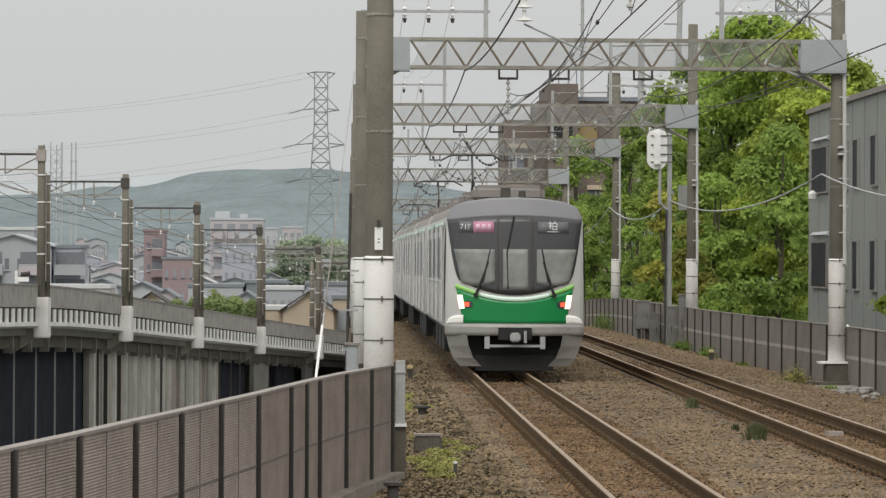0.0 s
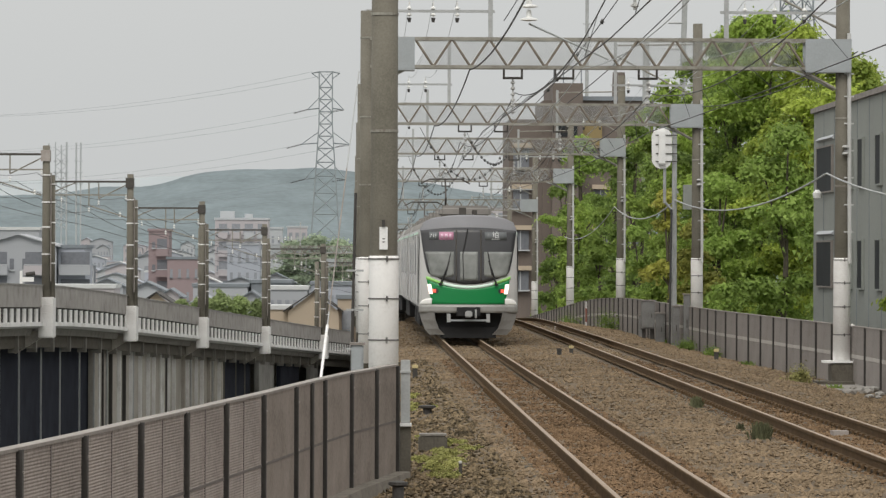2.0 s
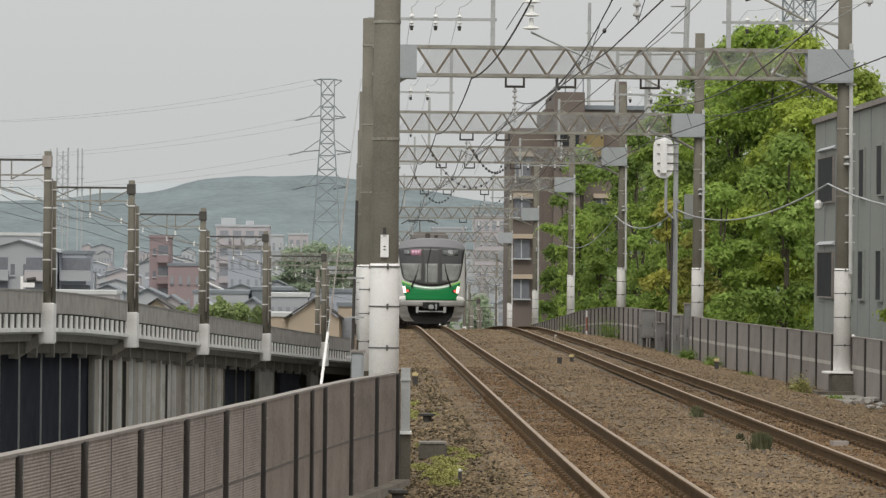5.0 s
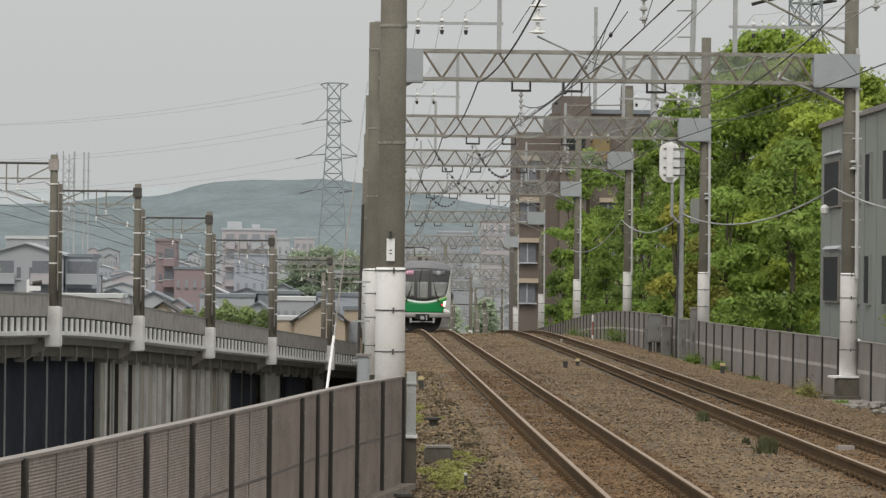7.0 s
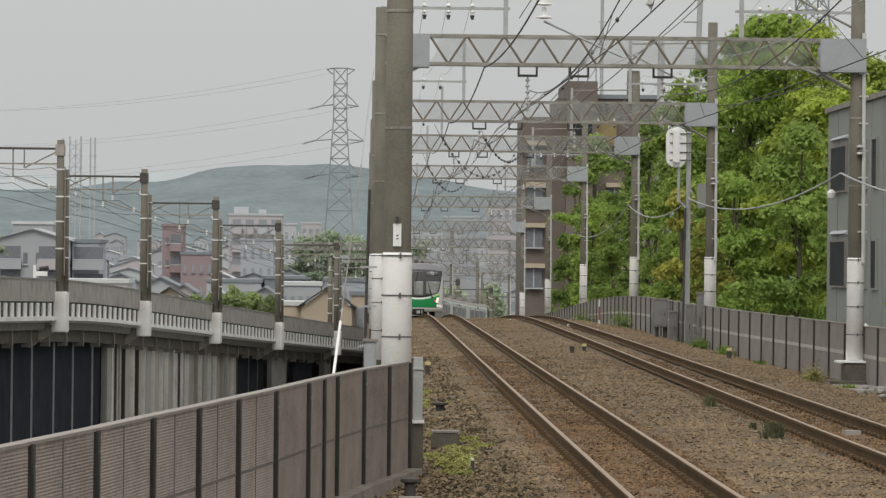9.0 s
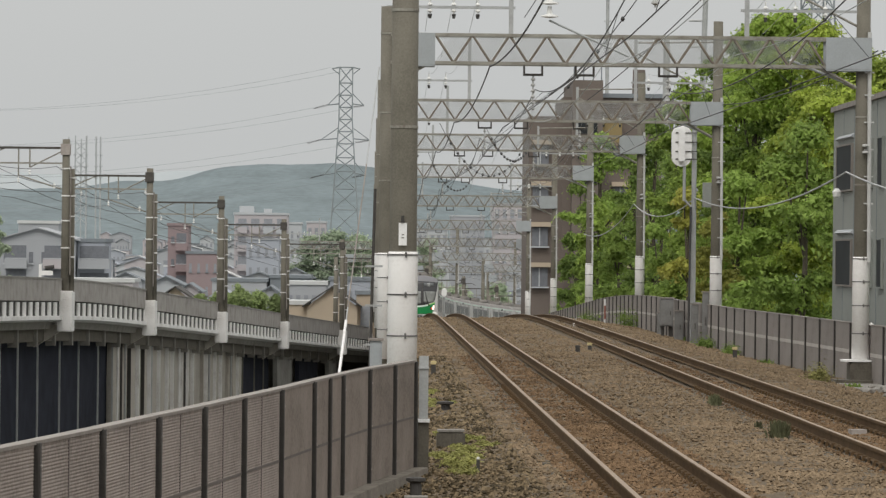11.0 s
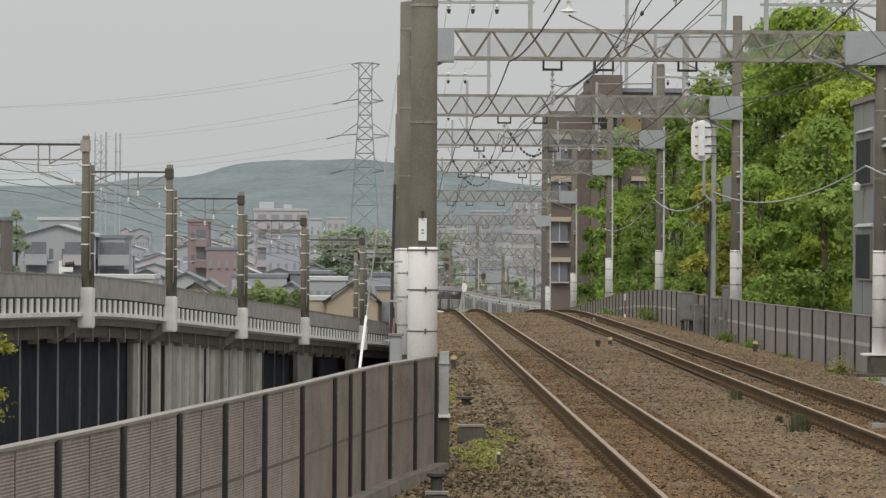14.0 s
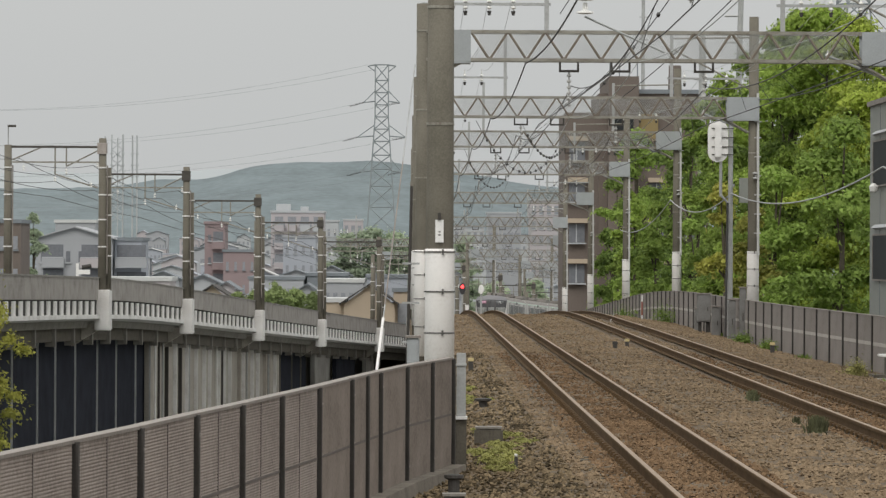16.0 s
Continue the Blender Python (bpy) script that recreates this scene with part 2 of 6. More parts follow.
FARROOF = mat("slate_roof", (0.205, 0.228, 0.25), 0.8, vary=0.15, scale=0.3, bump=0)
# dark tone for window panes and for the painted shade of balconies
FARSHADE = mat("recess_shade_and_panes", (0.17, 0.18, 0.20), 0.8, vary=0.2, bump=0)
FARWIN = mat("haze_far_window", (0.27, 0.285, 0.31), 0.4, vary=0.2, bump=0)
CREAM = mat("cream_wall", (0.47, 0.39, 0.30), 0.85, vary=0.08, scale=0.4, bump=0.02)
PALEROOF = mat("pale_metal_roof", (0.55, 0.56, 0.56), 0.5, vary=0.12, scale=0.4, bump=0)
BAYSHEET = mat("dark_bay_sheet", (0.034, 0.037, 0.050), 0.95, vary=0.4, scale=0.8, bump=0, spec=0.08)
VIAWHITE = mat("pale_fascia", (0.80, 0.79, 0.78), 0.85, vary=0.12, scale=1.0, fine=20, dirt=(0.53, 0.505, 0.475), bump=0.05)
VIAWALL = mat("pale_wall_panels", (0.43, 0.40, 0.355), 0.9, vary=0.18, scale=0.5, fine=15, dirt=(0.31, 0.28, 0.245), bump=0.05)
PALEYELLOW = mat("faded_yellow_cap", (0.62, 0.52, 0.28), 0.7, vary=0.15, bump=0)


# ---------------------------------------------------------------- mesh helpers
def box(bm, x0, x1, y0, y1, z0, z1, m=None):
    vs = [bm.verts.new(p) for p in ((x0, y0, z0), (x1, y0, z0), (x1, y1, z0), (x0, y1, z0), (x0, y0, z1), (x1, y0, z1), (x1, y1, z1), (x0, y1, z1))]
    if m is not None:
        for v in vs:
            v.co = m @ v.co
    for f in ((3, 2, 1, 0), (4, 5, 6, 7), (0, 1, 5, 4), (1, 2, 6, 5), (2, 3, 7, 6), (3, 0, 4, 7)):
        bm.faces.new([vs[i] for i in f])


def rod(bm, a, b, r0, r1=None, n=8):
    """A round bar from a to b, tapering from r0 to r1, with capped ends."""
    a, b, r1 = Vector(a), Vector(b), r0 if r1 is None else r1
    q = (b - a).to_track_quat("Z", "Y")
    rings = []
    for p, r in ((a, r0), (b, r1)):
        rings.append([bm.verts.new(p + q @ Vector((r * math.cos(2 * math.pi * i / n), r * math.sin(2 * math.pi * i / n), 0))) for i in range(n)])
    for i in range(n):
        bm.faces.new((rings[0][i], rings[0][(i + 1) % n], rings[1][(i + 1) % n], rings[1][i]))
    bm.faces.new(rings[0][::-1])
    bm.faces.new(rings[1])


def lathe(bm, profile, n=16, m=None):
    """Rings of (radius, z) joined round the z axis."""
    m = m or Matrix()
    rings = [[bm.verts.new(m @ Vector((r * math.cos(2 * math.pi * i / n), r * math.sin(2 * math.pi * i / n), z))) for i in range(n)] for r, z in profile]
    for a, b in zip(rings, rings[1:]):
        for i in range(n):
            bm.faces.new((a[i], a[(i + 1) % n], b[(i + 1) % n], b[i]))
    bm.faces.new(rings[0][::-1])
    bm.faces.new(rings[-1])


def mesh_of(name, bm, material, smooth=False):
    me = bpy.data.meshes.new(name)
    bmesh.ops.recalc_face_normals(bm, faces=bm.faces[:])
    bm.to_mesh(me)
    bm.free()
    me.materials.append(material)
    if smooth:
        me.shade_smooth()
    return me


def part(name, bm, material, parent=None, label="", smooth=False):
    ob = new(name, mesh_of(name, bm, material, smooth))
    if parent:
        ob.parent = parent
    return tagged(ob, label)


def shared(name, me, parent, m):
    """One more piece on a mesh that alike pieces share."""
    ob = new(name, me)
    ob.parent = parent
    ob.matrix_basis = m
    return ob


def pydata(name, verts, faces, material, smooth=False):
    me = bpy.data.meshes.new(name)
    me.from_pydata(verts, [], faces)
    me.materials.append(material)
    if smooth:
        me.shade_smooth()
    return me


def thing(name, m, label, category, group="", kind=""):
    ob = new(name)
    ob.empty_display_size = 0.2
    ob.matrix_basis = m
    return tagged(ob, label, category, group, kind)


# ---------------------------------------------------------------- the line's alignment
def rail_z(y):
    """Level, then over a crest and down a 24.5 per mille grade."""
    if y < 163:
        return 0.0
    if y < 211:
        return -((y - 163) ** 2) / 3914
    return -0.5887 - 0.0245 * (y - 211)


def mast_z(y):
    """The masts' footing level, which eases over the crest more gently than the rails."""
    if y < 175:
        return 0.0
    if y < 258:
        return -((y - 175) ** 2) / 6150
    return -1.12 - 0.0255 * (y - 258)


def rail_x(y):
    """Straight, then a right-hand curve."""
    if y < 304:
        return 0.0
    if y < 540:
        return (y - 304) ** 2 / 1730
    return 236 ** 2 / 1730 + (y - 540) * 472 / 1730


def heading(y):
    """Degrees about z, negative to the right."""
    return -math.degrees(math.atan((rail_x(y + 1) - rail_x(y - 1)) / 2))


def on_line(u, y, z):
    a = radians(heading(y))
    return Vector((rail_x(y) + u * math.cos(a), y + u * math.sin(a), rail_z(y) + z))


def on_mast(u, y, z):
    p = on_line(u, y, z)
    return Vector((p.x, p.y, mast_z(y) + z))


def sweep(name, profile, ys, material, parent=None, closed=False, place=on_line, smooth=False):
    """A cross-section of (u, z) drawn along the line."""
    verts = [tuple(place(u, y, z)) for y in ys for u, z in profile]
    k, faces = len(profile), []
    for j in range(len(ys) - 1):
        for i in range(k if closed else k - 1):
            a, b = j * k + i, j * k + (i + 1) % k
            faces.append((a, b, b + k, a + k))
    if closed:
        faces += [tuple(range(k))[::-1], tuple(range(len(ys) * k - k, len(ys) * k))]
    ob = new(name, pydata(name, verts, faces, material, smooth))
    if parent:
        ob.parent = parent
    return ob


def steps(a, b, d):
    n = max(1, round((b - a) / d))
    return [a + (b - a) * i / n for i in range(n + 1)]


# ---------------------------------------------------------------- setting
def left_edge(y):
    """The trackbed's left edge: it narrows along the slanting barrier to the mast line."""
    if y < 28:
        return -5.6
    if y < 55:
        return -5.6 + (y - 28) / 27 * 2.7
    return -3.0 if y > 58 else -2.9 - 0.1 * (y - 55) / 3


def ballast_z(u):
    """Height of the ballast under the rail head's level, by distance from the first track's axis."""
    z = -0.20
    if u < -1.5:
        z -= min(0.22, (-1.5 - u) * 0.16)
    if u > 5.2:
        z -= min(0.32, (u - 5.2) * 0.14)
    for c in (0.0, 3.7):
        if abs(u - c) < 0.45:
            z += 0.012
    if 1.2 < u < 2.5:
        z += 0.03
    return z


def build_ground():
    bm = bmesh.new()
    bmesh.ops.create_grid(bm, x_segments=40, y_segments=40, size=4700)
    ob = part("ground", bm, GROUND)
    ob.location = (0, 200, -9)
    tagged(ob, "low-lying town ground of asphalt and scrub", "ground", kind="structure")


def build_trackbed():
    ys = steps(-6, 120, 0.5) + steps(121, 600, 2)[0:]
    k, verts, faces = 64, [], []
    for y in ys:
        lo, hi = left_edge(y), 8.4
        for i in range(k):
            u = lo + (hi - lo) * i / (k - 1)
            n = noise.fractal(Vector((u * 1.3, y * 1.3, 0)), 1.0, 2.0, 3) * 0.035
            verts.append(tuple(on_line(u, y, ballast_z(u) + n)))
    for j in range(len(ys) - 1):
        for i in range(k - 1):
            a = j * k + i
            faces.append((a, a + 1, a + 1 + k, a + k))
    bed = new("trackbed", pydata("trackbed", verts, faces, BALLAST, True))
    tagged(bed, "brown-grey ballast bed of a double-track railway", "trackbed", kind="structure")
    for name, side in (("retaining_wall_left", 0), ("retaining_wall_right", 1)):
        bm = bmesh.new()
        rows = []
        for y in steps(-6, 600, 3):
            u = (left_edge(y), 8.4)[side]
            out = (-0.35 if y < 58 else -0.1, 0.35)[side]
            top = ballast_z(u) + 0.10
            rows.append([bm.verts.new(on_line(a, y, b)) for a, b in ((u, top), (u + out, top), (u + out, -9.2), (u, -9.2))])
        for a, b in zip(rows, rows[1:]):
            for i in range(4):
                bm.faces.new((a[i], a[(i + 1) % 4], b[(i + 1) % 4], b[i]))
        bm.faces.new(rows[0])
        bm.faces.new(rows[-1][::-1])
        tagged(part(name, bm, OLD_CONCRETE), "stained concrete retaining wall under the trackbed", "wall", kind="structure")


RAIL_PROFILE = [(-0.0635, -0.16), (0.0635, -0.16), (0.0635, -0.148), (0.012, -0.13), (0.010, -0.05), (0.033, -0.038), (0.033, -0.008),
                (0.026, 0.0), (-0.026, 0.0), (-0.033, -0.008), (-0.033, -0.038), (-0.010, -0.05), (-0.012, -0.13), (-0.0635, -0.148)]


GAUGE = 0.525


def track_u(c, y):
    """A track's axis: both tracks draw together a little towards the station."""
    near = 1 - min(1.0, max(0.0, (y - 60) / 75))
    return c - (0.04 if c < 1 else 0.19) * near


def build_tracks():
    ys = steps(-5, 175, 4) + steps(177, 590, 3)
    for c in (0.0, 3.7):
        def on_track(u, y, z, c=c):
            return on_line(u - c + track_u(c, y), y, z)

        track = thing("railway_track", Matrix(), "pair of rusty steel rails on ballasted concrete sleepers", "railway track", "the two tracks", "structure")
        for side in (-GAUGE, GAUGE):
            sweep("rail", [(c + side + u, z) for u, z in RAIL_PROFILE], ys, RAIL_SIDE, track, True, on_track)
            sweep("running_surface", [(c + side - 0.027, 0.0005), (c + side + 0.027, 0.0005), (c + side + 0.027, 0.003), (c + side - 0.027, 0.003)], ys, RAIL_TOP, track, True, on_track)
        bm = bmesh.new()
        box(bm, -1.0, 1.0, -0.12, 0.12, -0.34, -0.192)
        sleeper = mesh_of("sleeper", bm, DARKCONC)
        bm = bmesh.new()
        box(bm, -0.095, -0.055, -0.045, 0.045, -0.20, -0.145)
        box(bm, -0.08, -0.03, -0.025, 0.025, -0.147, -0.130)
        clip = mesh_of("rail_clip", bm, RAIL_SIDE)
        for i in range(72):
            y = 40 + i * 0.62
            shared("sleeper", sleeper, track, pose(track_u(c, y), y, 0))
            for side in (-GAUGE, GAUGE):
                for turn in ((180, 0) if c == 0.0 and i < 60 else (0,)):
                    shared("rail_clip", clip, track, pose(track_u(c, y) + side, y, 0, 0, 0, turn))


# ---------------------------------------------------------------- overhead line
GANTRIES = (58, 100, 142, 182, 224, 267, 311, 354, 397, 440, 482, 524, 564, 594)


def insulator(bm, x, y, z0, z1, r):
    n = max(2, round((z1 - z0) / 0.13))
    for i in range(n):
        z = z0 + (z1 - z0) * i / n
        lathe(bm, [(r * 0.35, z), (r, z + 0.02), (r * 0.9, z + 0.045), (r * 0.35, z + 0.075)], 10, Matrix.Translation((x, y, 0)))
    rod(bm, (x, y, z0 - 0.03), (x, y, z1 + 0.03), 0.018, n=6)


def pole_parts(owner, x, low, top, r0, r1, wrap_z, label=""):
    bm = bmesh.new()
    rod(bm, (x, 0, low), (x, 0, top), r0, r1, 20)
    pole = part("pole", bm, POLE, owner, "grey-brown concrete pole", True)
    for z in (wrap_z + 1.6, wrap_z + 3.1, top - 0.6):
        bm = bmesh.new()
        r = r0 + (r1 - r0) * (z - low) / (top - low) + 0.008
        lathe(bm, [(r, z - 0.018), (r, z + 0.018)], 20, Matrix.Translation((x, 0, 0)))
        part("band", bm, CHORD, pole)
    bm = bmesh.new()
    rw = r0 + 0.004
    lathe(bm, [(rw + 0.008, wrap_z - 2.35), (rw + 0.004, wrap_z - 0.06), (rw, wrap_z)], 20, Matrix.Translation((x, 0, 0)))
    wrap = part("protective_wrap", bm, WRAP, owner, "white sheet wrapped round the pole's foot", True)
    for z in (wrap_z - 0.04, wrap_z - 0.55, wrap_z - 1.08, wrap_z - 1.7):
        bm = bmesh.new()
        lathe(bm, [(rw + 0.015, z - 0.009), (rw + 0.015, z + 0.009)], 20, Matrix.Translation((x, 0, 0)))
        box(bm, x + 0.025, x + 0.05, -rw - 0.035, -rw + 0.02, z - 0.035, z + 0.035)
        part("strap", bm, STRAP, wrap)
    return pole


def build_gantry():
    """A portal over both tracks: two concrete poles, a lattice beam, feeder arms, insulators."""
    g = thing("catenary_gantry", Matrix(), "steel lattice catenary gantry on concrete poles over both tracks", "gantry", "catenary gantries")
    pole_parts(g, -2.75, -1.5, 7.75, 0.182, 0.165, 2.3)
    pole_parts(g, 7.78, -1.5, 9.7, 0.182, 0.15, 2.32)
    lo, hi = 6.51, 7.13
    for y in (-0.26, 0.26):
        for z in (lo, hi):
            bm = bmesh.new()
            box(bm, -2.7, 7.9, y - 0.04, y + 0.04, z - 0.035, z + 0.035)
            part("chord", bm, CHORD, g)
    # zigzag lacing: one mesh per slope, shared
    a, b, n = -1.72, 6.92, 21
    step = (b - a) / n
    made = []
    for s in (1, -1):
        bm = bmesh.new()
        dx = step / 2 * s
        rod(bm, (-dx, 0, lo), (dx, 0, hi), 0.032, n=6)
        made.append(mesh_of("brace", bm, RUSTBRACE))
    for i in range(n):
        shared("brace", made[(i + 1) % 2], g, pose(a + (i + 0.5) * step, -0.26, 0))
    # close-set thin lacing added in the beam's rear face, to dim the sky between the chords
    bm = bmesh.new()
    k = 0
    while a + k * 0.055 < b - 0.4:
        x = a + k * 0.055
        for dx in (0.0, 0.4):
            rod(bm, (x + dx, 0.20, lo), (x + 0.4 - dx, 0.20, hi), 0.0062, n=3)
        k += 1
    part("added_lacing", bm, PALEWIRE, g, "added fine lacing that dims the view through the beam")
    for i in range(0, n, 3):
        bm = bmesh.new()
        box(bm, a + i * step - 0.02, a + i * step + 0.02, -0.26, 0.26, hi - 0.02, hi + 0.02)
        part("cross_tie", bm, CHORD, g)
        bm = bmesh.new()
        box(bm, a + i * step - 0.02, a + i * step + 0.02, -0.26, 0.26, lo - 0.02, lo + 0.02)
        part("cross_tie", bm, CHORD, g)
    for x0, x1, out in ((-2.62, -1.72, 1), (6.92, 7.94, -1)):
        bm = bmesh.new()
        for y in (-0.30, 0.302):
            box(bm, x0, x1, y - 0.006, y + 0.006, lo - 0.05, hi + 0.03)
        box(bm, x0, x1, -0.3, 0.3, lo - 0.085, lo - 0.05)
        part("end_plate", bm, PLATE, g, "pale grey gusset plate")
        bm = bmesh.new()
        px = -2.65 if out > 0 else 7.6
        rod(bm, (px, -0.2, lo - 0.45), (px + 0.75 * out, -0.2, lo - 0.03), 0.035, n=6)
        rod(bm, (px, 0.2, lo - 0.45), (px + 0.75 * out, 0.2, lo - 0.03), 0.035, n=6)
        part("knee_brace", bm, CHORD, g)
    # brackets hung below the beam, with insulators that carry the messenger wires
    for x, drop in ((0.46, 0.75), (1.6, 0.0), (3.45, 0.55)):
        bm = bmesh.new()
        for dx in (-0.2, 0.2):
            box(bm, x + dx - 0.022, x + dx + 0.022, -0.05, 0.05, lo - 0.26, lo - 0.03)
        box(bm, x - 0.22, x + 0.22, -0.05, 0.05, lo - 0.26, lo - 0.21)
        hanger = part("hanger_bracket", bm, DARKSTEEL, g)
        if drop:
            bm = bmesh.new()
            insulator(bm, x, 0, lo - 0.26 - drop, lo - 0.24, 0.055)
            part("insulator", bm, GREYPORC, hanger, "grey porcelain insulator string")
    # pull-off arms that hold the contact wires
    for x0, x1, z0, z1 in ((7.6, 6.2, 6.1, 6.65),):
        bm = bmesh.new()
        rod(bm, (x0, 0.1, z0), (x1, 0.1, z1), 0.03, n=8)
        arm = part("pull_off_arm", bm, PALEWIRE, g, "pale grey tubular arm")
        bm = bmesh.new()
        insulator(bm, x1, 0.1, z1 - 0.15, z1 + 0.1, 0.06)
        part("insulator", bm, PORCELAIN, arm)
    # feeder arms on the beam and beside the poles
    for x0, x1, pin in ((-2.8, 0.05, -0.04), (5.05, 7.8, 5.19)):
        bm = bmesh.new()
        box(bm, pin - 0.05, pin + 0.05, -0.05, 0.05, hi, 9.1)
        part("feeder_post", bm, GALV, g)
        bm = bmesh.new()
        box(bm, x0, x1, -0.03, 0.03, 7.72, 7.78)
        arm = part("feeder_arm", bm, GALV, g)
        for k in range(3):
            x = -1.84 + 0.53 * k if x0 < 0 else 5.6 + 0.66 * k
            bm = bmesh.new()
            insulator(bm, x, 0, 7.64, 7.92, 0.06)
            ins = part("insulator", bm, PORCELAIN, arm, "white pin insulator")
            bm = bmesh.new()
            rod(bm, (x, 0, 7.50), (x, 0, 7.60), 0.03, 0.05, 8)
            part("pin_cap", bm, POST, ins)
    bm = bmesh.new()
    rod(bm, (5.15, 0, 8.7), (7.7, 0, 7.4), 0.03, n=6)
    rod(bm, (5.15, 0, 9.0), (7.75, 0, 9.05), 0.03, n=6)
    part("stay", bm, CHORD, g)
    # conduit up the right pole, with its clamps
    bm = bmesh.new()
    rod(bm, (7.93, -0.17, 2.2), (7.90, -0.16, 7.3), 0.045, n=8)
    for z in (2.9, 3.5, 4.1, 4.7, 5.3, 5.9, 6.4):
        box(bm, 7.80, 8.01, -0.19, -0.1, z - 0.015, z + 0.015)
    part("conduit", bm, EDGEPIPE, g, "pale cable conduit strapped to the pole")
    bm = bmesh.new()
    for z in (4.6, 4.75):
        lathe(bm, [(0.03, z), (0.075, z + 0.02), (0.065, z + 0.05), (0.03, z + 0.07)], 12, Matrix.Translation((7.82, -0.24, 0)))
    part("insulator", bm, GREYPORC, g)
    return g


def catenary(name, pts, r, sag, material, parent=None, seg=14):
    """A wire through points, sagging between them."""
    cu = bpy.data.curves.new(name, "CURVE")
    cu.dimensions, cu.bevel_depth, cu.bevel_resolution, cu.use_fill_caps = "3D", r, 1, True
    out = []
    for a, b in zip(pts, pts[1:]):
        a, b = Vector(a), Vector(b)
        for i in range(seg):
            t = i / seg
            p = a.lerp(b, t)
            p.z -= sag * 4 * t * (1 - t)
            out.append(p)
    out.append(Vector(pts[-1]))
    sp = cu.splines.new("POLY")
    sp.points.add(len(out) - 1)
    for q, p in zip(sp.points, out):
        q.co = (*p, 1)
    cu.materials.append(material)
    ob = new(name, cu)
    if parent:
        ob.parent = parent
    return ob


def build_overhead():
    first = build_gantry()
    for i, y in enumerate(GANTRIES):
        at = on_mast(0.06 if i == 0 else 0, y, 0)
        m = pose(*at, 0, 0, heading(y))
        if i == 0:
            first.matrix_basis = m
        else:
            copy_thing(first, m)
    for y in (376, 418, 461, 503, 545, 588):
        copy_thing(first, pose(*on_mast(-10.3, y, 0.3), 0, 0, heading(y)))
    ys = (10,) + GANTRIES
    for c, x in ((0.0, 0.46), (3.7, 3.45)):
        line = thing("overhead_line", Matrix(), "dark overhead contact line with messenger wire and droppers", "overhead line", "overhead lines", "structure")
        pts = [on_mast(x + (-0.15 if i % 2 else 0.05), y, 5.95) for i, y in enumerate(ys)]
        catenary("messenger_wire", pts, 0.011, 0.55, WIRE, line)
        low = [on_mast(c + (0.2 if i % 2 else -0.2), y, 5.1) for i, y in enumerate(ys)]
        catenary("contact_wire", low, 0.009, 0.03, WIRE, line)
        bm = bmesh.new()
        for k in range(len(ys) - 1):
            for j in range(1, 8):
                t = j / 8
                top, bot = pts[k].lerp(pts[k + 1], t), low[k].lerp(low[k + 1], t)
                top.z -= 0.55 * 4 * t * (1 - t)
                rod(bm, top, bot, 0.005, n=4)
        part("dropper", bm, WIRE, line)
    # feeders: heavy black cables along the gantries, and lighter wires on the pin insulators
    for x, z, r, sag in ((-0.5, 6.45, 0.017, 0.35), (2.0, 6.5, 0.012, 0.4), (4.9, 6.75, 0.011, 0.3)):
        catenary("feeder_cable", [on_mast(x, y, z) for y in ys], r * (1 if x < 0 else 0.75), sag, WIRE if x < 0 else PALEWIRE)
    for x in (-1.84, -1.31, -0.78, 5.6, 6.26, 6.92):
        catenary("feeder_wire", [on_mast(x, y, 8.02) for y in ys], 0.005, 0.6, PALEWIRE)
    for o in list(scene.objects):
        if o.name.split(".")[0] in ("feeder_cable", "feeder_wire"):
            tagged(o, "weathered feeder cable strung between the gantries", "cable", "feeder cables")


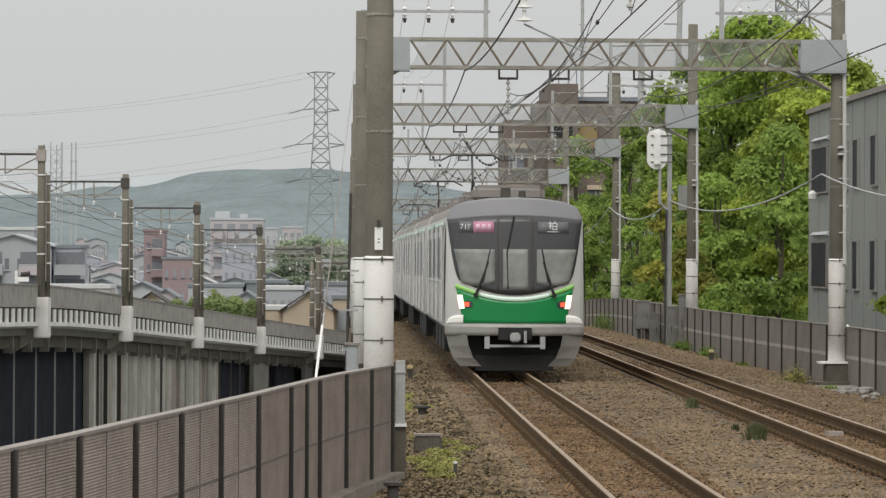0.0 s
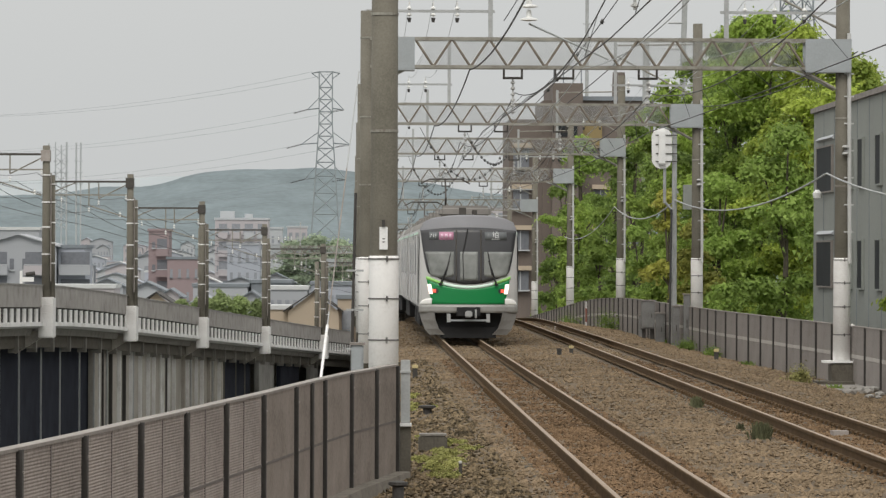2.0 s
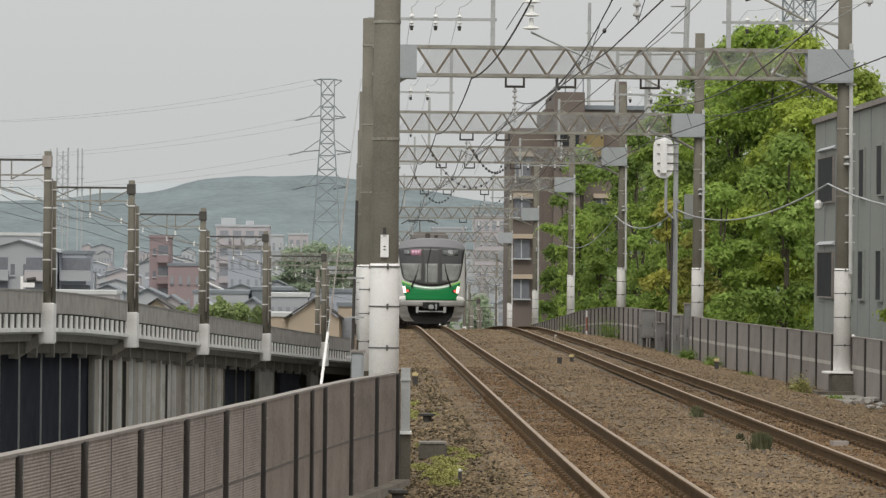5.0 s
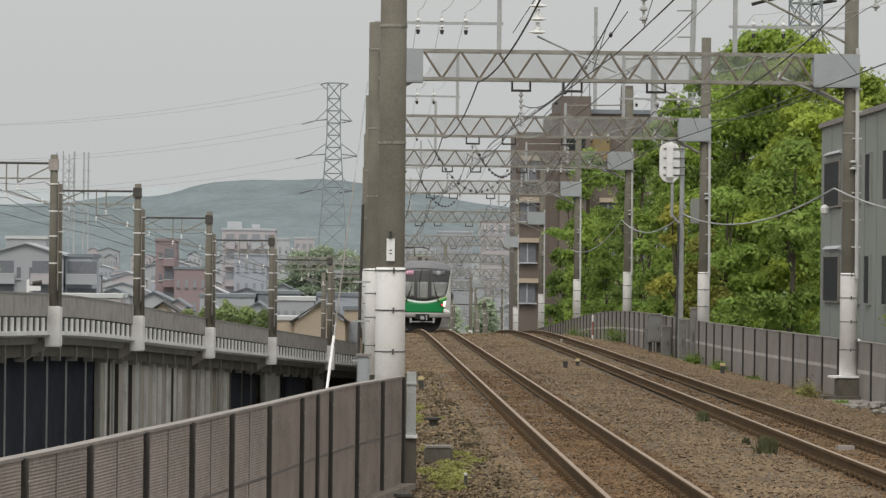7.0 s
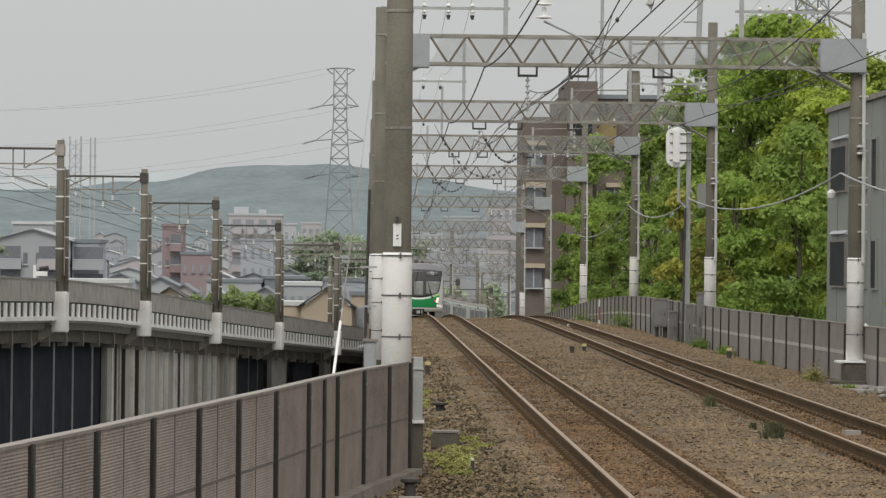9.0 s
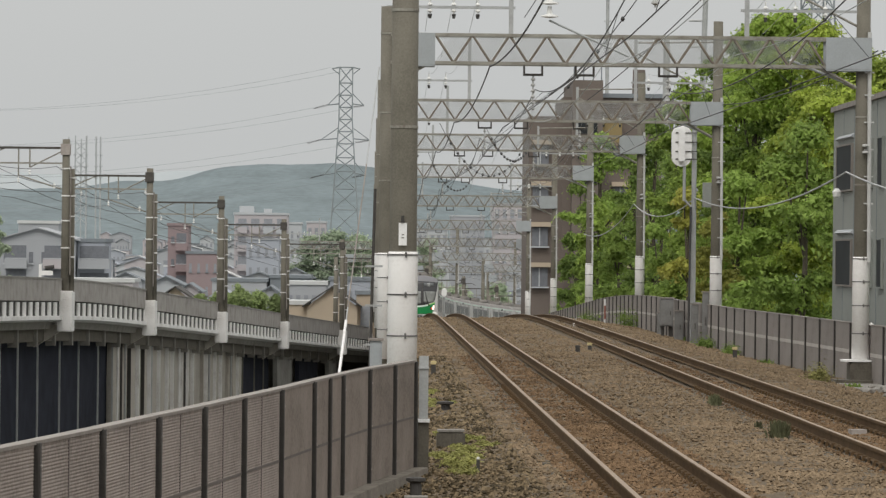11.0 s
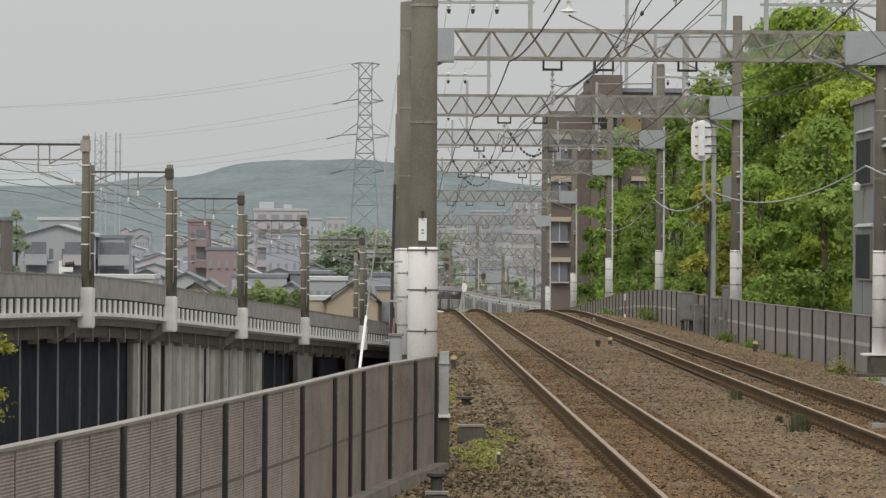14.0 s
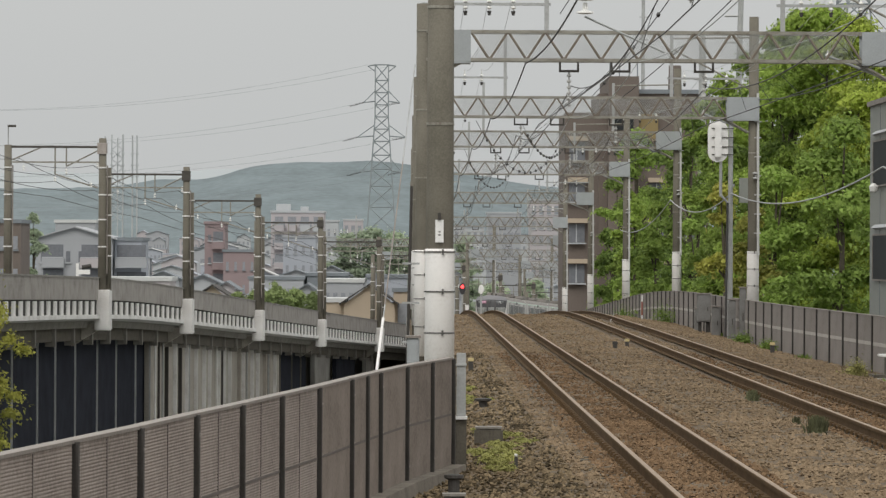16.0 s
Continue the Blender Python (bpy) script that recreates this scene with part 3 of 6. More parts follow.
# ---------------------------------------------------------------- noise barriers
def barrier_meshes(w, h, ribs, material):
    bm = bmesh.new()
    if ribs:
        # one folded sheet: narrow louvres across the panel, a flat seam in its middle
        n = int(h / 0.024)
        prof = [(0.05, 0.0)]
        for i in range(n):
            z = i * h / n
            prof += [(-0.0305, z + 0.001), (-0.034, z + h / n * 0.25), (-0.034, z + h / n * 0.6), (-0.0305, z + h / n * 0.8)]
        prof += [(-0.028, h), (0.05, h)]
        cols = [[bm.verts.new((x, y, z)) for y, z in prof] for x in (0.03, w - 0.03)]
        for i in range(len(prof) - 1):
            bm.faces.new((cols[0][i], cols[1][i], cols[1][i + 1], cols[0][i + 1]))
        for c in cols:
            bm.faces.new(c)
    else:
        box(bm, 0.03, w - 0.03, -0.034, 0.05, 0, h)
    panel = mesh_of("barrier_panel", bm, material)
    bm = bmesh.new()
    box(bm, -0.026, 0.026, -0.075, -0.06, -0.3, h + 0.01)
    box(bm, -0.026, 0.026, 0.06, 0.075, -0.3, h + 0.01)
    box(bm, -0.006, 0.006, -0.06, 0.06, -0.3, h + 0.01)
    post = mesh_of("post", bm, POST)
    bm = bmesh.new()
    box(bm, 0, w, -0.045, 0.065, h, h + 0.024)
    cap = mesh_of("cap_rail", bm, CAP)
    bm = bmesh.new()
    for q in (0.12, 0.5, 0.88):
        box(bm, -0.010, 0.010, -0.085, -0.076, h * q, h * q + 0.018)
    bolt = mesh_of("bolt_plate", bm, EDGE)
    bm = bmesh.new()
    box(bm, w / 2 - 0.012, w / 2 + 0.012, -0.037, -0.03, 0.01, h - 0.01)
    seam = mesh_of("seam_strip", bm, SEAM)
    bm = bmesh.new()
    box(bm, 0.04, w - 0.04, -0.038, -0.03, h * 0.47, h * 0.49)
    joint = mesh_of("panel_joint", bm, SEAM)
    # paler strip paints in the light on the next panel's edge
    bm = bmesh.new()
    box(bm, 0.045, 0.085, -0.066, -0.036, 0.0, h)
    edge = mesh_of("edge_strip", bm, EDGE)
    return panel, post, cap, bolt, seam, joint, edge


def barrier_u(y):
    """The right-hand barrier closes in from behind the gantry's foot to the inner side of the masts."""
    return 8.05 - 0.6 * min(1.0, max(0.0, (y - 99) / 30))


def build_foundation():
    g = thing("pole_foundation", pose(0, 100, 0), "broad concrete footing of a gantry pole with white base plate", "foundation")
    bm = bmesh.new()
    box(bm, 7.52, 8.14, -0.36, 0.40, -0.75, -0.001)
    box(bm, 7.15, 8.45, -0.7, 0.6, -0.8, -0.40)
    bmesh.ops.bevel(bm, geom=bm.edges[:], offset=0.04, segments=2, affect="EDGES")
    part("foundation", bm, DARKCONC, g)
    bm = bmesh.new()
    box(bm, 7.36, 8.20, -0.36, 0.3, 0.0, 0.045)
    part("base_plate", bm, WHITE, g, "white base plate")
    bm = bmesh.new()
    bend = [(7.97, -0.2, 0.85), (8.05, -0.22, 0.78), (8.14, -0.24, 0.6), (8.17, -0.25, 0.35), (8.16, -0.25, 0.04)]
    for p, q in zip(bend, bend[1:]):
        rod(bm, p, q, 0.035, n=8)
    part("cable_pipe", bm, WRAP, g, "white bent cable pipe")


def build_barriers():
    # near barrier: slants from the platform's end towards the mast line
    fence = thing("noise_barrier", Matrix(), "weathered brown-grey ribbed noise barrier with dark steel posts", "noise barrier", "noise barriers")
    stations = [(-6.00, 24.6), (-5.67, 27.3), (-5.35, 29.9), (-5.06, 32.3), (-4.78, 34.9), (-4.51, 37.2), (-4.25, 39.6), (-3.97, 42.1), (-3.70, 44.8), (-3.43, 47.4), (-3.15, 49.9), (-2.86, 51.9), (-2.60, 53.8)]
    h = 1.25
    for (x0, y0), (x1, y1) in zip(stations, stations[1:]):
        w = math.hypot(x1 - x0, y1 - y0)
        panel, post, cap, bolt, seam, joint, edge = barrier_meshes(w, h, y0 < 42, PANEL if y0 < 42 else PANEL_DARK)
        m = pose(x0, y0, -0.27, 0, 0, math.degrees(math.atan2(y1 - y0, x1 - x0)))
        for n, me in (("barrier_panel", panel), ("post", post), ("cap_rail", cap), ("bolt_plate", bolt), ("seam_strip", seam), ("panel_joint", joint), ("edge_strip", edge)):
            if n == "seam_strip" and y0 >= 42:
                continue
            shared(n, me, fence, m)
    shared("post", post, fence, pose(-2.60, 53.8, -0.27, 0, 0, 80))
    shared("post", post, fence, pose(-3.56, 46.2, -0.27, 0, 0, 80))
    bm = bmesh.new()
    rows = []
    for x, y in stations:
        rows.append([bm.verts.new(p) for p in ((x - 0.14, y, -0.27), (x + 0.2, y, -0.27), (x + 0.26, y, -0.62), (x - 0.14, y, -0.62))])
    for a, b in zip(rows, rows[1:]):
        for i in range(4):
            bm.faces.new((a[i], a[(i + 1) % 4], b[(i + 1) % 4], b[i]))
    bm.faces.new(rows[0])
    bm.faces.new(rows[-1][::-1])
    part("plinth", bm, PLINTH, fence, "crumbling concrete plinth")
    # end post with its white foot
    bm = bmesh.new()
    box(bm, -2.51, -2.40, 54.0, 54.16, 0.28, 1.05)
    box(bm, -2.52, -2.39, 53.98, 54.18, 0.9, 0.92)
    part("cable_trough", bm, GALV, fence, "grey steel cable cover")
    bm = bmesh.new()
    box(bm, -2.53, -2.38, 53.95, 54.2, 0.26, 0.295)
    part("collar", bm, WHITE, fence, "white collar")
    bm = bmesh.new()
    box(bm, -2.53, -2.39, 54.0, 54.2, -0.5, 0.26)
    part("foot_post", bm, DARKCONC, fence)
    # far barrier along the right edge
    fence = thing("noise_barrier", Matrix(), "brown-grey smooth noise barrier with pale mid rail along the line", "noise barrier", "noise barriers")
    h, w = 1.38, 2.95
    panel, post, cap, bolt, seam, joint, edge = barrier_meshes(w, h, False, PANEL_FAR)
    bm = bmesh.new()
    box(bm, 0.05, w - 0.05, -0.04, -0.02, h * 0.50, h * 0.56)
    rail = mesh_of("mid_rail", bm, MIDRAIL)
    for i in range(106):
        y = 62 + i * w
        at, nxt = on_line(barrier_u(y), y, -0.58), on_line(barrier_u(y + w), y + w, -0.58)
        d = nxt - at
        m = Matrix.Translation(at) @ d.to_track_quat("X", "Z").to_matrix().to_4x4()
        for n, me in (("barrier_panel", panel), ("post", post), ("cap_rail", cap), ("mid_rail", rail)):
            shared(n, me, fence, m if n == "post" else m @ pose(w, 0, 0, 0, 0, 180))


# ---------------------------------------------------------------- train
CAR, GAP = 19.5, 0.5


def front_y(x, z):
    """The cab front's curve: it bows across and rakes back towards the roof."""
    bow = 0.32 * (abs(x) / 1.4) ** 2.2
    rake = 0.0 if z < 1.3 else 0.34 * ((z - 1.3) / 2.1) ** 1.6
    return bow + rake


def front_patch(bm, left, right, low, high, nx=14, nz=10, out=0.0):
    """A panel on the cab front: left and right give x by share of height, low and high give z by share of width."""
    grid = []
    for j in range(nz + 1):
        t = j / nz
        row = []
        for i in range(nx + 1):
            s = i / nx
            x = left(t) + (right(t) - left(t)) * s
            z = low(s) + (high(s) - low(s)) * t
            row.append((x, z))
        grid.append(row)
    vs = [[bm.verts.new((x, front_y(x, z) - out, z)) for x, z in row] for row in grid]
    back = [[bm.verts.new((x, front_y(x, z) - out + 0.05, z)) for x, z in row] for row in grid]
    for j in range(nz):
        for i in range(nx):
            bm.faces.new((vs[j][i], vs[j][i + 1], vs[j + 1][i + 1], vs[j + 1][i]))
    rim = [(0, i) for i in range(nx + 1)] + [(j, nx) for j in range(1, nz + 1)] + [(nz, i) for i in range(nx - 1, -1, -1)] + [(j, 0) for j in range(nz - 1, 0, -1)]
    for (j0, i0), (j1, i1) in zip(rim, rim[1:] + rim[:1]):
        bm.faces.new((vs[j0][i0], back[j0][i0], back[j1][i1], vs[j1][i1]))


def flat(v):
    return lambda q: v


def line(a, b):
    return lambda q: a + (b - a) * q


def smile(mid, edge):
    return lambda q: mid + (edge - mid) * (2 * q - 1) ** 2


def lettering(text, size, material, parent, m):
    cu = bpy.data.curves.new("lettering", "FONT")
    cu.body, cu.size, cu.extrude = text, size, 0.004
    cu.align_x, cu.align_y = "CENTER", "CENTER"
    cu.materials.append(material)
    ob = new("lettering", cu)
    ob.parent, ob.matrix_basis = parent, m
    return ob


BODY = [(-1.385, 0.93), (-1.40, 1.6), (-1.40, 2.2), (-1.385, 2.8), (-1.35, 3.10), (-1.25, 3.30), (-1.0, 3.41), (-0.5, 3.485), (0, 3.50),
        (0.5, 3.485), (1.0, 3.41), (1.25, 3.30), (1.35, 3.10), (1.385, 2.8), (1.40, 2.2), (1.40, 1.6), (1.385, 0.93)]


def car_shell(owner, y0, y1, cab):
    """Body sides and roof, drawn along the car; the cab end follows the front's curve."""
    for name, lo, hi, material, label in (("body_shell", 0, 4, SILVER, "brushed stainless steel body"), ("roof", 4, 12, ROOFDUST, "dusty grey-brown roof"), ("body_shell", 12, 16, SILVER, "")):
        bm = bmesh.new()
        rows = []
        for k in range(3):
            row = []
            for x, z in BODY[lo:hi + 1]:
                y = (y0 + (front_y(x, z) if cab else 0), y0 + 1.3, y1)[k]
                row.append(bm.verts.new((x, y, z)))
            rows.append(row)
        for a, b in zip(rows, rows[1:]):
            for i in range(len(a) - 1):
                bm.faces.new((a[i], a[i + 1], b[i + 1], b[i]))
        part(name, bm, material, owner, label, True)
    bm = bmesh.new()
    bm.faces.new([bm.verts.new((x, y1, z)) for x, z in BODY])
    if not cab:
        bm.faces.new([bm.verts.new((x, y0, z)) for x, z in BODY])
    part("end_wall", bm, SILVER_PAINT, owner)
    bm = bmesh.new()
    box(bm, -1.36, 1.36, y0 + 0.5, y1, 0.86, 0.98)
    part("floor_frame", bm, UNDER, owner)


def car_fittings(owner, y0, y1, pantograph):
    # doors, windows, side display, roof equipment, underframe, bogies
    mid = (y0 + y1) / 2
    for side in (-1, 1):
        for k in (-7.25, -2.42, 2.42, 7.25):
            y = mid + k
            bm = bmesh.new()
            box(bm, side * 1.388 - 0.012, side * 1.388 + 0.012, y - 0.66, y + 0.66, 1.05, 2.92)
            door = part("side_door", bm, DOORSTEEL, owner)
            bm = bmesh.new()
            box(bm, side * 1.416 - 0.01, side * 1.416 + 0.01, y - 0.73, y - 0.67, 1.0, 2.95)
            part("door_trim", bm, BRIGHT, door, "bright door edge trim")
            bm = bmesh.new()
            box(bm, side * 1.416 - 0.01, side * 1.416 + 0.01, y + 0.67, y + 0.73, 1.0, 2.95)
            part("door_trim", bm, BRIGHT, door, "bright door edge trim")
            bm = bmesh.new()
            for s in (-1, 1):
                box(bm, side * 1.404 - 0.008, side * 1.404 + 0.008, y + s * 0.33 - 0.22, y + s * 0.33 + 0.22, 1.85, 2.7)
            part("door_pane", bm, WINDOW, door)
        for k in (-4.83, 0.0, 4.83):
            bm = bmesh.new()
            box(bm, side * 1.402 - 0.008, side * 1.402 + 0.008, mid + k - 1.35, mid + k + 1.35, 1.85, 2.72)
            pane = part("side_window", bm, WINDOW, owner)
            bm = bmesh.new()
            box(bm, side * 1.413 - 0.012, side * 1.413 + 0.012, mid + k - 1.4, mid + k + 1.4, 1.80, 1.845)
            part("window_sill", bm, BRIGHT, pane)
        bm = bmesh.new()
        box(bm, side * 1.395 - 0.02, side * 1.395 + 0.02, mid - 0.5, mid + 0.5, 2.84, 3.02)
        part("side_display", bm, MASK, owner)
        bm = bmesh.new()
        box(bm, side * 1.40 - 0.012, side * 1.40 + 0.012, y0 + 1.3, y1 - 0.1, 2.96, 3.02)
        part("green_band", bm, PALEBAND, owner, "pale green band under the roof edge")
    for k in (-5.0, 5.0):
        bm = bmesh.new()
        box(bm, -0.74, 0.74, mid + k - 1.3, mid + k + 1.3, 3.45, 3.80)
        bmesh.ops.bevel(bm, geom=bm.edges[:], offset=0.10, segments=3, affect="EDGES")
        part("air_conditioner", bm, ROOFDUST, owner, "dusty roof air conditioner")
    if pantograph:
        bm = bmesh.new()
        y = mid
        for s in (-0.45, 0.45):
            rod(bm, (s, y - 0.6, 3.75), (s, y + 0.6, 3.75), 0.03)
            rod(bm, (s, y - 0.5, 3.5), (s, y - 0.5, 3.75), 0.04)
            rod(bm, (s, y + 0.5, 3.5), (s, y + 0.5, 3.75), 0.04)
        rod(bm, (0, y + 0.5, 3.78), (0, y - 0.7, 4.35), 0.035)
        rod(bm, (0, y - 0.7, 4.35), (0, y + 0.2, 4.98), 0.03)
        for d in (-0.12, 0.12):
            rod(bm, (-0.55, y + 0.2 + d, 5.02), (0.55, y + 0.2 + d, 5.02), 0.025)
            for s in (-1, 1):
                rod(bm, (s * 0.55, y + 0.2 + d, 5.02), (s * 0.85, y + 0.2 + d, 4.86), 0.022)
        part("pantograph", bm, DARKSTEEL, owner, "raised single-arm pantograph")
    for k, w in ((-3.2, 2.2), (0.0, 2.6), (3.4, 1.9)):
        for side in (-1, 1):
            bm = bmesh.new()
            box(bm, side * 0.55, side * 1.28, mid + k - w / 2, mid + k + w / 2, 0.32, 0.86)
            bmesh.ops.bevel(bm, geom=bm.edges[:], offset=0.03, segments=1, affect="EDGES")
            part("equipment_box", bm, UNDER, owner)
    for k in (-6.9, 6.9):
        bm = bmesh.new()
        for side in (-1, 1):
            box(bm, side * 0.95 - 0.08, side * 0.95 + 0.08, mid + k - 1.5, mid + k + 1.5, 0.40, 0.62)
            for d in (-1.05, 1.05):
                box(bm, side * 1.0 - 0.12, side * 1.0 + 0.12, mid + k + d - 0.18, mid + k + d + 0.18, 0.30, 0.58)
        box(bm, -0.9, 0.9, mid + k - 0.25, mid + k + 0.25, 0.42, 0.80)
        bogie = part("bogie", bm, UNDER, owner, "black bogie frame")
        for d in (-1.05, 1.05):
            bm = bmesh.new()
            for side in (-1, 1):
                m = pose(side * 0.56, mid + k + d, 0.433, 0, 90, 0)
                lathe(bm, [(0.30, -0.06), (0.43, -0.06), (0.43, 0.06), (0.30, 0.06)], 20, m)
            rod(bm, (-0.6, mid + k + d, 0.433), (0.6, mid + k + d, 0.433), 0.08)
            part("wheelset", bm, DARKSTEEL, bogie)


def cab_front(owner):
    def add(name, material, left, right, low, high, out=0.01, label="", nx=14, nz=10, parent=None):
        bm = bmesh.new()
        front_patch(bm, left, right, low, high, nx, nz, out)
        return part(name, bm, material, parent or owner, label, True)

    def corner(s):
        # pillar edge of the dark mask, by share of height
        return lambda q: s * (1.10 + 0.245 * q ** 0.6)

    add("front_shell", SILVER_PAINT, line(-1.385, -1.36), line(1.385, 1.36), flat(0.78), smile(3.14, 3.06), 0.0, "silver cab front shell", 24, 20)
    add("bumper", BUMPER, flat(-1.38), flat(1.38), flat(0.76), smile(0.985, 0.985), 0.05, "silver bumper beam", 20, 3)
    xs, zs = zip(*BODY[4:13])
    add("roof_cowl", ROOFGREY, flat(-1.352), flat(1.352), smile(3.12, 3.03), lambda q: float(np.interp((2 * q - 1) * 1.35, xs, zs)) + 0.004, 0.012, "blue-grey roof cowl", 28, 8)
    add("green_panel", GREEN, line(-1.02, -1.165), line(1.02, 1.165), flat(1.0), smile(1.44, 1.70), 0.012, "bright green lower front panel", 20, 8)
    add("pale_stripe", PALEBAND, flat(-0.72), flat(0.72), smile(1.435, 1.545), smile(1.52, 1.615), 0.02, "pale green smiling stripe", 18, 2)
    for s in (-1, 1):
        bm = bmesh.new()
        front_patch(bm, (lambda q, s=s: min(s * 0.72, s * 1.18)), (lambda q, s=s: max(s * 0.72, s * 1.18)),
                    (lambda q, s=s: (1.54 + 0.16 * (q if s > 0 else 1 - q))), (lambda q, s=s: (1.615 + 0.17 * (q if s > 0 else 1 - q))), 8, 2, 0.019)
        part("lime_stripe", bm, LIME, owner, "light green stripe", True)
    mask = add("windscreen_mask", MASK, corner(-1), corner(1), smile(1.56, 1.85), smile(3.12, 3.06), 0.026, "black windscreen surround", 24, 14)
    # cab windows: left, door, right
    for a0, a1, b0, b1 in ((-1.06, -1.21, -0.40, -0.40), (-0.24, -0.24, 0.26, 0.26), (0.43, 0.43, 1.08, 1.23)):
        lo = 1.66 if abs(a0) < 0.3 else 1.74
        add("cab_window", CABIN, line(a0, a1), line(b0, b1), smile(lo, lo + (0.06 if abs(a0) > 0.3 else 0)), flat(2.47), 0.030, "tinted cab window", 8, 8, mask)
    for x in (-0.345, 0.345):
        add("door_seam", DARKSTEEL, flat(x - 0.018), flat(x + 0.018), flat(1.60), flat(3.08), 0.036, "", 1, 8, mask)
    # displays
    add("run_number_display", GREYDISP, flat(-1.10), flat(-0.83), flat(2.80), flat(3.02), 0.034, "", 2, 2, mask)
    add("service_display", PINK, flat(-0.825), flat(-0.42), flat(2.80), flat(3.02), 0.034, "pink service display", 4, 2, mask)
    add("destination_display", GREYDISP, flat(0.45), flat(1.07), flat(2.79), flat(3.02), 0.034, "grey destination display", 4, 2, mask)
    m = pose(-0.985, front_y(-0.985, 2.91) - 0.05, 2.91, 84, 0, -4)
    lettering("71S", 0.145, LETTER, owner, m)
    lettering("\u67cf", 0.20, LETTER, owner, pose(0.76, front_y(0.76, 2.93) - 0.045, 2.925, 84, 0, 3))
    for x0, x1, z0, z1 in ((-0.78, -0.70, 2.85, 2.97), (-0.66, -0.58, 2.85, 2.97), (-0.54, -0.48, 2.85, 2.97), (0.64, 0.88, 2.81, 2.825)):
        add("display_mark", LETTER if x0 > 0 else PINKMARK, flat(x0), flat(x1), flat(z0), flat(z1), 0.038, "", 1, 1, mask)
    # lamps
    for s in (-1, 1):
        bm = bmesh.new()
        front_patch(bm, (lambda q, s=s: s * 1.09 - 0.055 - s * 0.045 * (1 - q) * -1 * -1), (lambda q, s=s: s * 1.09 + 0.05 - s * 0.045 * (1 - q)), flat(1.29), flat(1.56), 3, 4, 0.03)
        part("headlamp", bm, HEAD, owner, "lit headlamp")
        bm = bmesh.new()
        front_patch(bm, flat(s * 0.92 - 0.085), flat(s * 0.92 + 0.085), smile(1.30, 1.34), smile(1.45, 1.40), 6, 2, 0.028)
        lamp = part("tail_lamp_housing", bm, MASK, owner)
        bm = bmesh.new()
        front_patch(bm, flat(s * 0.955 - 0.05), flat(s * 0.955 + 0.05), flat(1.33), flat(1.42), 3, 2, 0.034)
        part("tail_lamp", bm, TAIL, lamp, "lit red tail lamp")
        bm = bmesh.new()
        x0, x1 = sorted((s * 1.02, s * 1.36))
        front_patch(bm, flat(x0), flat(x1), flat(0.99), (lambda q, s=s: 0.995 + 0.17 * math.sqrt(max(0.0, 1 - (q if s > 0 else 1 - q) ** 2.5))), 10, 3, 0.04)
        part("corner_fairing", bm, FAIRING, owner, "white corner fairing", True)
        # wipers
        bm = bmesh.new()
        x = s * 0.78
        tip = (0.26 if s < 0 else -0.22)
        rod(bm, (x, front_y(x, 1.60) - 0.075, 1.56), (x + tip, front_y(x, 2.2) - 0.065, 2.22), 0.028, 0.020, n=6)
        rod(bm, (x + tip * 0.55, front_y(x, 1.9) - 0.085, 1.82), (x + tip * 1.12, front_y(x, 2.4) - 0.065, 2.47), 0.017, n=6)
        rod(bm, (x, front_y(x, 1.58) - 0.09, 1.56), (x, front_y(x, 1.58) + 0.0, 1.56), 0.045, n=8)
        part("wiper", bm, UNDER, owner, "black wiper")
        # skirt, silver, slanting in towards the rail
        bm = bmesh.new()
        outer = ((1.36, 0.30, 0.775), (1.31, 0.29, 0.55), (1.21, 0.27, 0.30), (1.08, 0.26, 0.15))
        inner = ((0.95, 0.05, 0.775), (0.91, 0.06, 0.55), (0.82, 0.08, 0.32), (0.66, 0.09, 0.15))
        front = [[bm.verts.new((s * x, y, z)) for x, y, z in edge] for edge in (outer, inner)]
        back = [[bm.verts.new((s * x, y + 0.06, z)) for x, y, z in edge] for edge in (outer, inner)]
        for i in range(3):
            for e, f in ((front[0], front[1]), (back[1], back[0]), (back[0], front[0]), (front[1], back[1])):
                bm.faces.new((e[i], f[i], f[i + 1], e[i + 1]))
        bm.faces.new((front[0][3], front[1][3], back[1][3], back[0][3]))
        part("skirt", bm, SKIRTGREY, owner, "silver front skirt")
        bm = bmesh.new()
        rod(bm, (s * 0.55, -0.02, 0.66), (s * 0.55, 0.4, 0.66), 0.05)
        box(bm, s * 0.55 - 0.05, s * 0.55 + 0.05, -0.04, 0.06, 0.50, 0.74)
        part("air_hose", bm, GALV, owner)
    bm = bmesh.new()
    box(bm, -0.78, 0.78, 0.30, 0.38, 0.06, 0.36)
    box(bm, -1.1, 1.1, 0.45, 0.6, 0.15, 0.80)
    part("obstacle_deflector", bm, UNDER, owner, "black obstacle deflector")
    bm = bmesh.new()
    box(bm, -0.55, 0.55, -0.02, 0.05, 0.53, 0.58)
    part("lower_bar", bm, PLATE, owner)
    bm = bmesh.new()
    box(bm, -0.33, 0.33, -0.09, 0.3, 0.68, 0.92)
    recess = part("coupler_recess", bm, UNDER, owner)
    bm = bmesh.new()
    box(bm, -0.10, 0.10, -0.30, 0.3, 0.64, 0.82)
    bmesh.ops.bevel(bm, geom=bm.edges[:], offset=0.03, segments=2, affect="EDGES")
    rod(bm, (0.2, -0.2, 0.62), (0.2, -0.2, 0.86), 0.03)
    part("coupler", bm, GALV, owner, "steel automatic coupler")
    bm = bmesh.new()
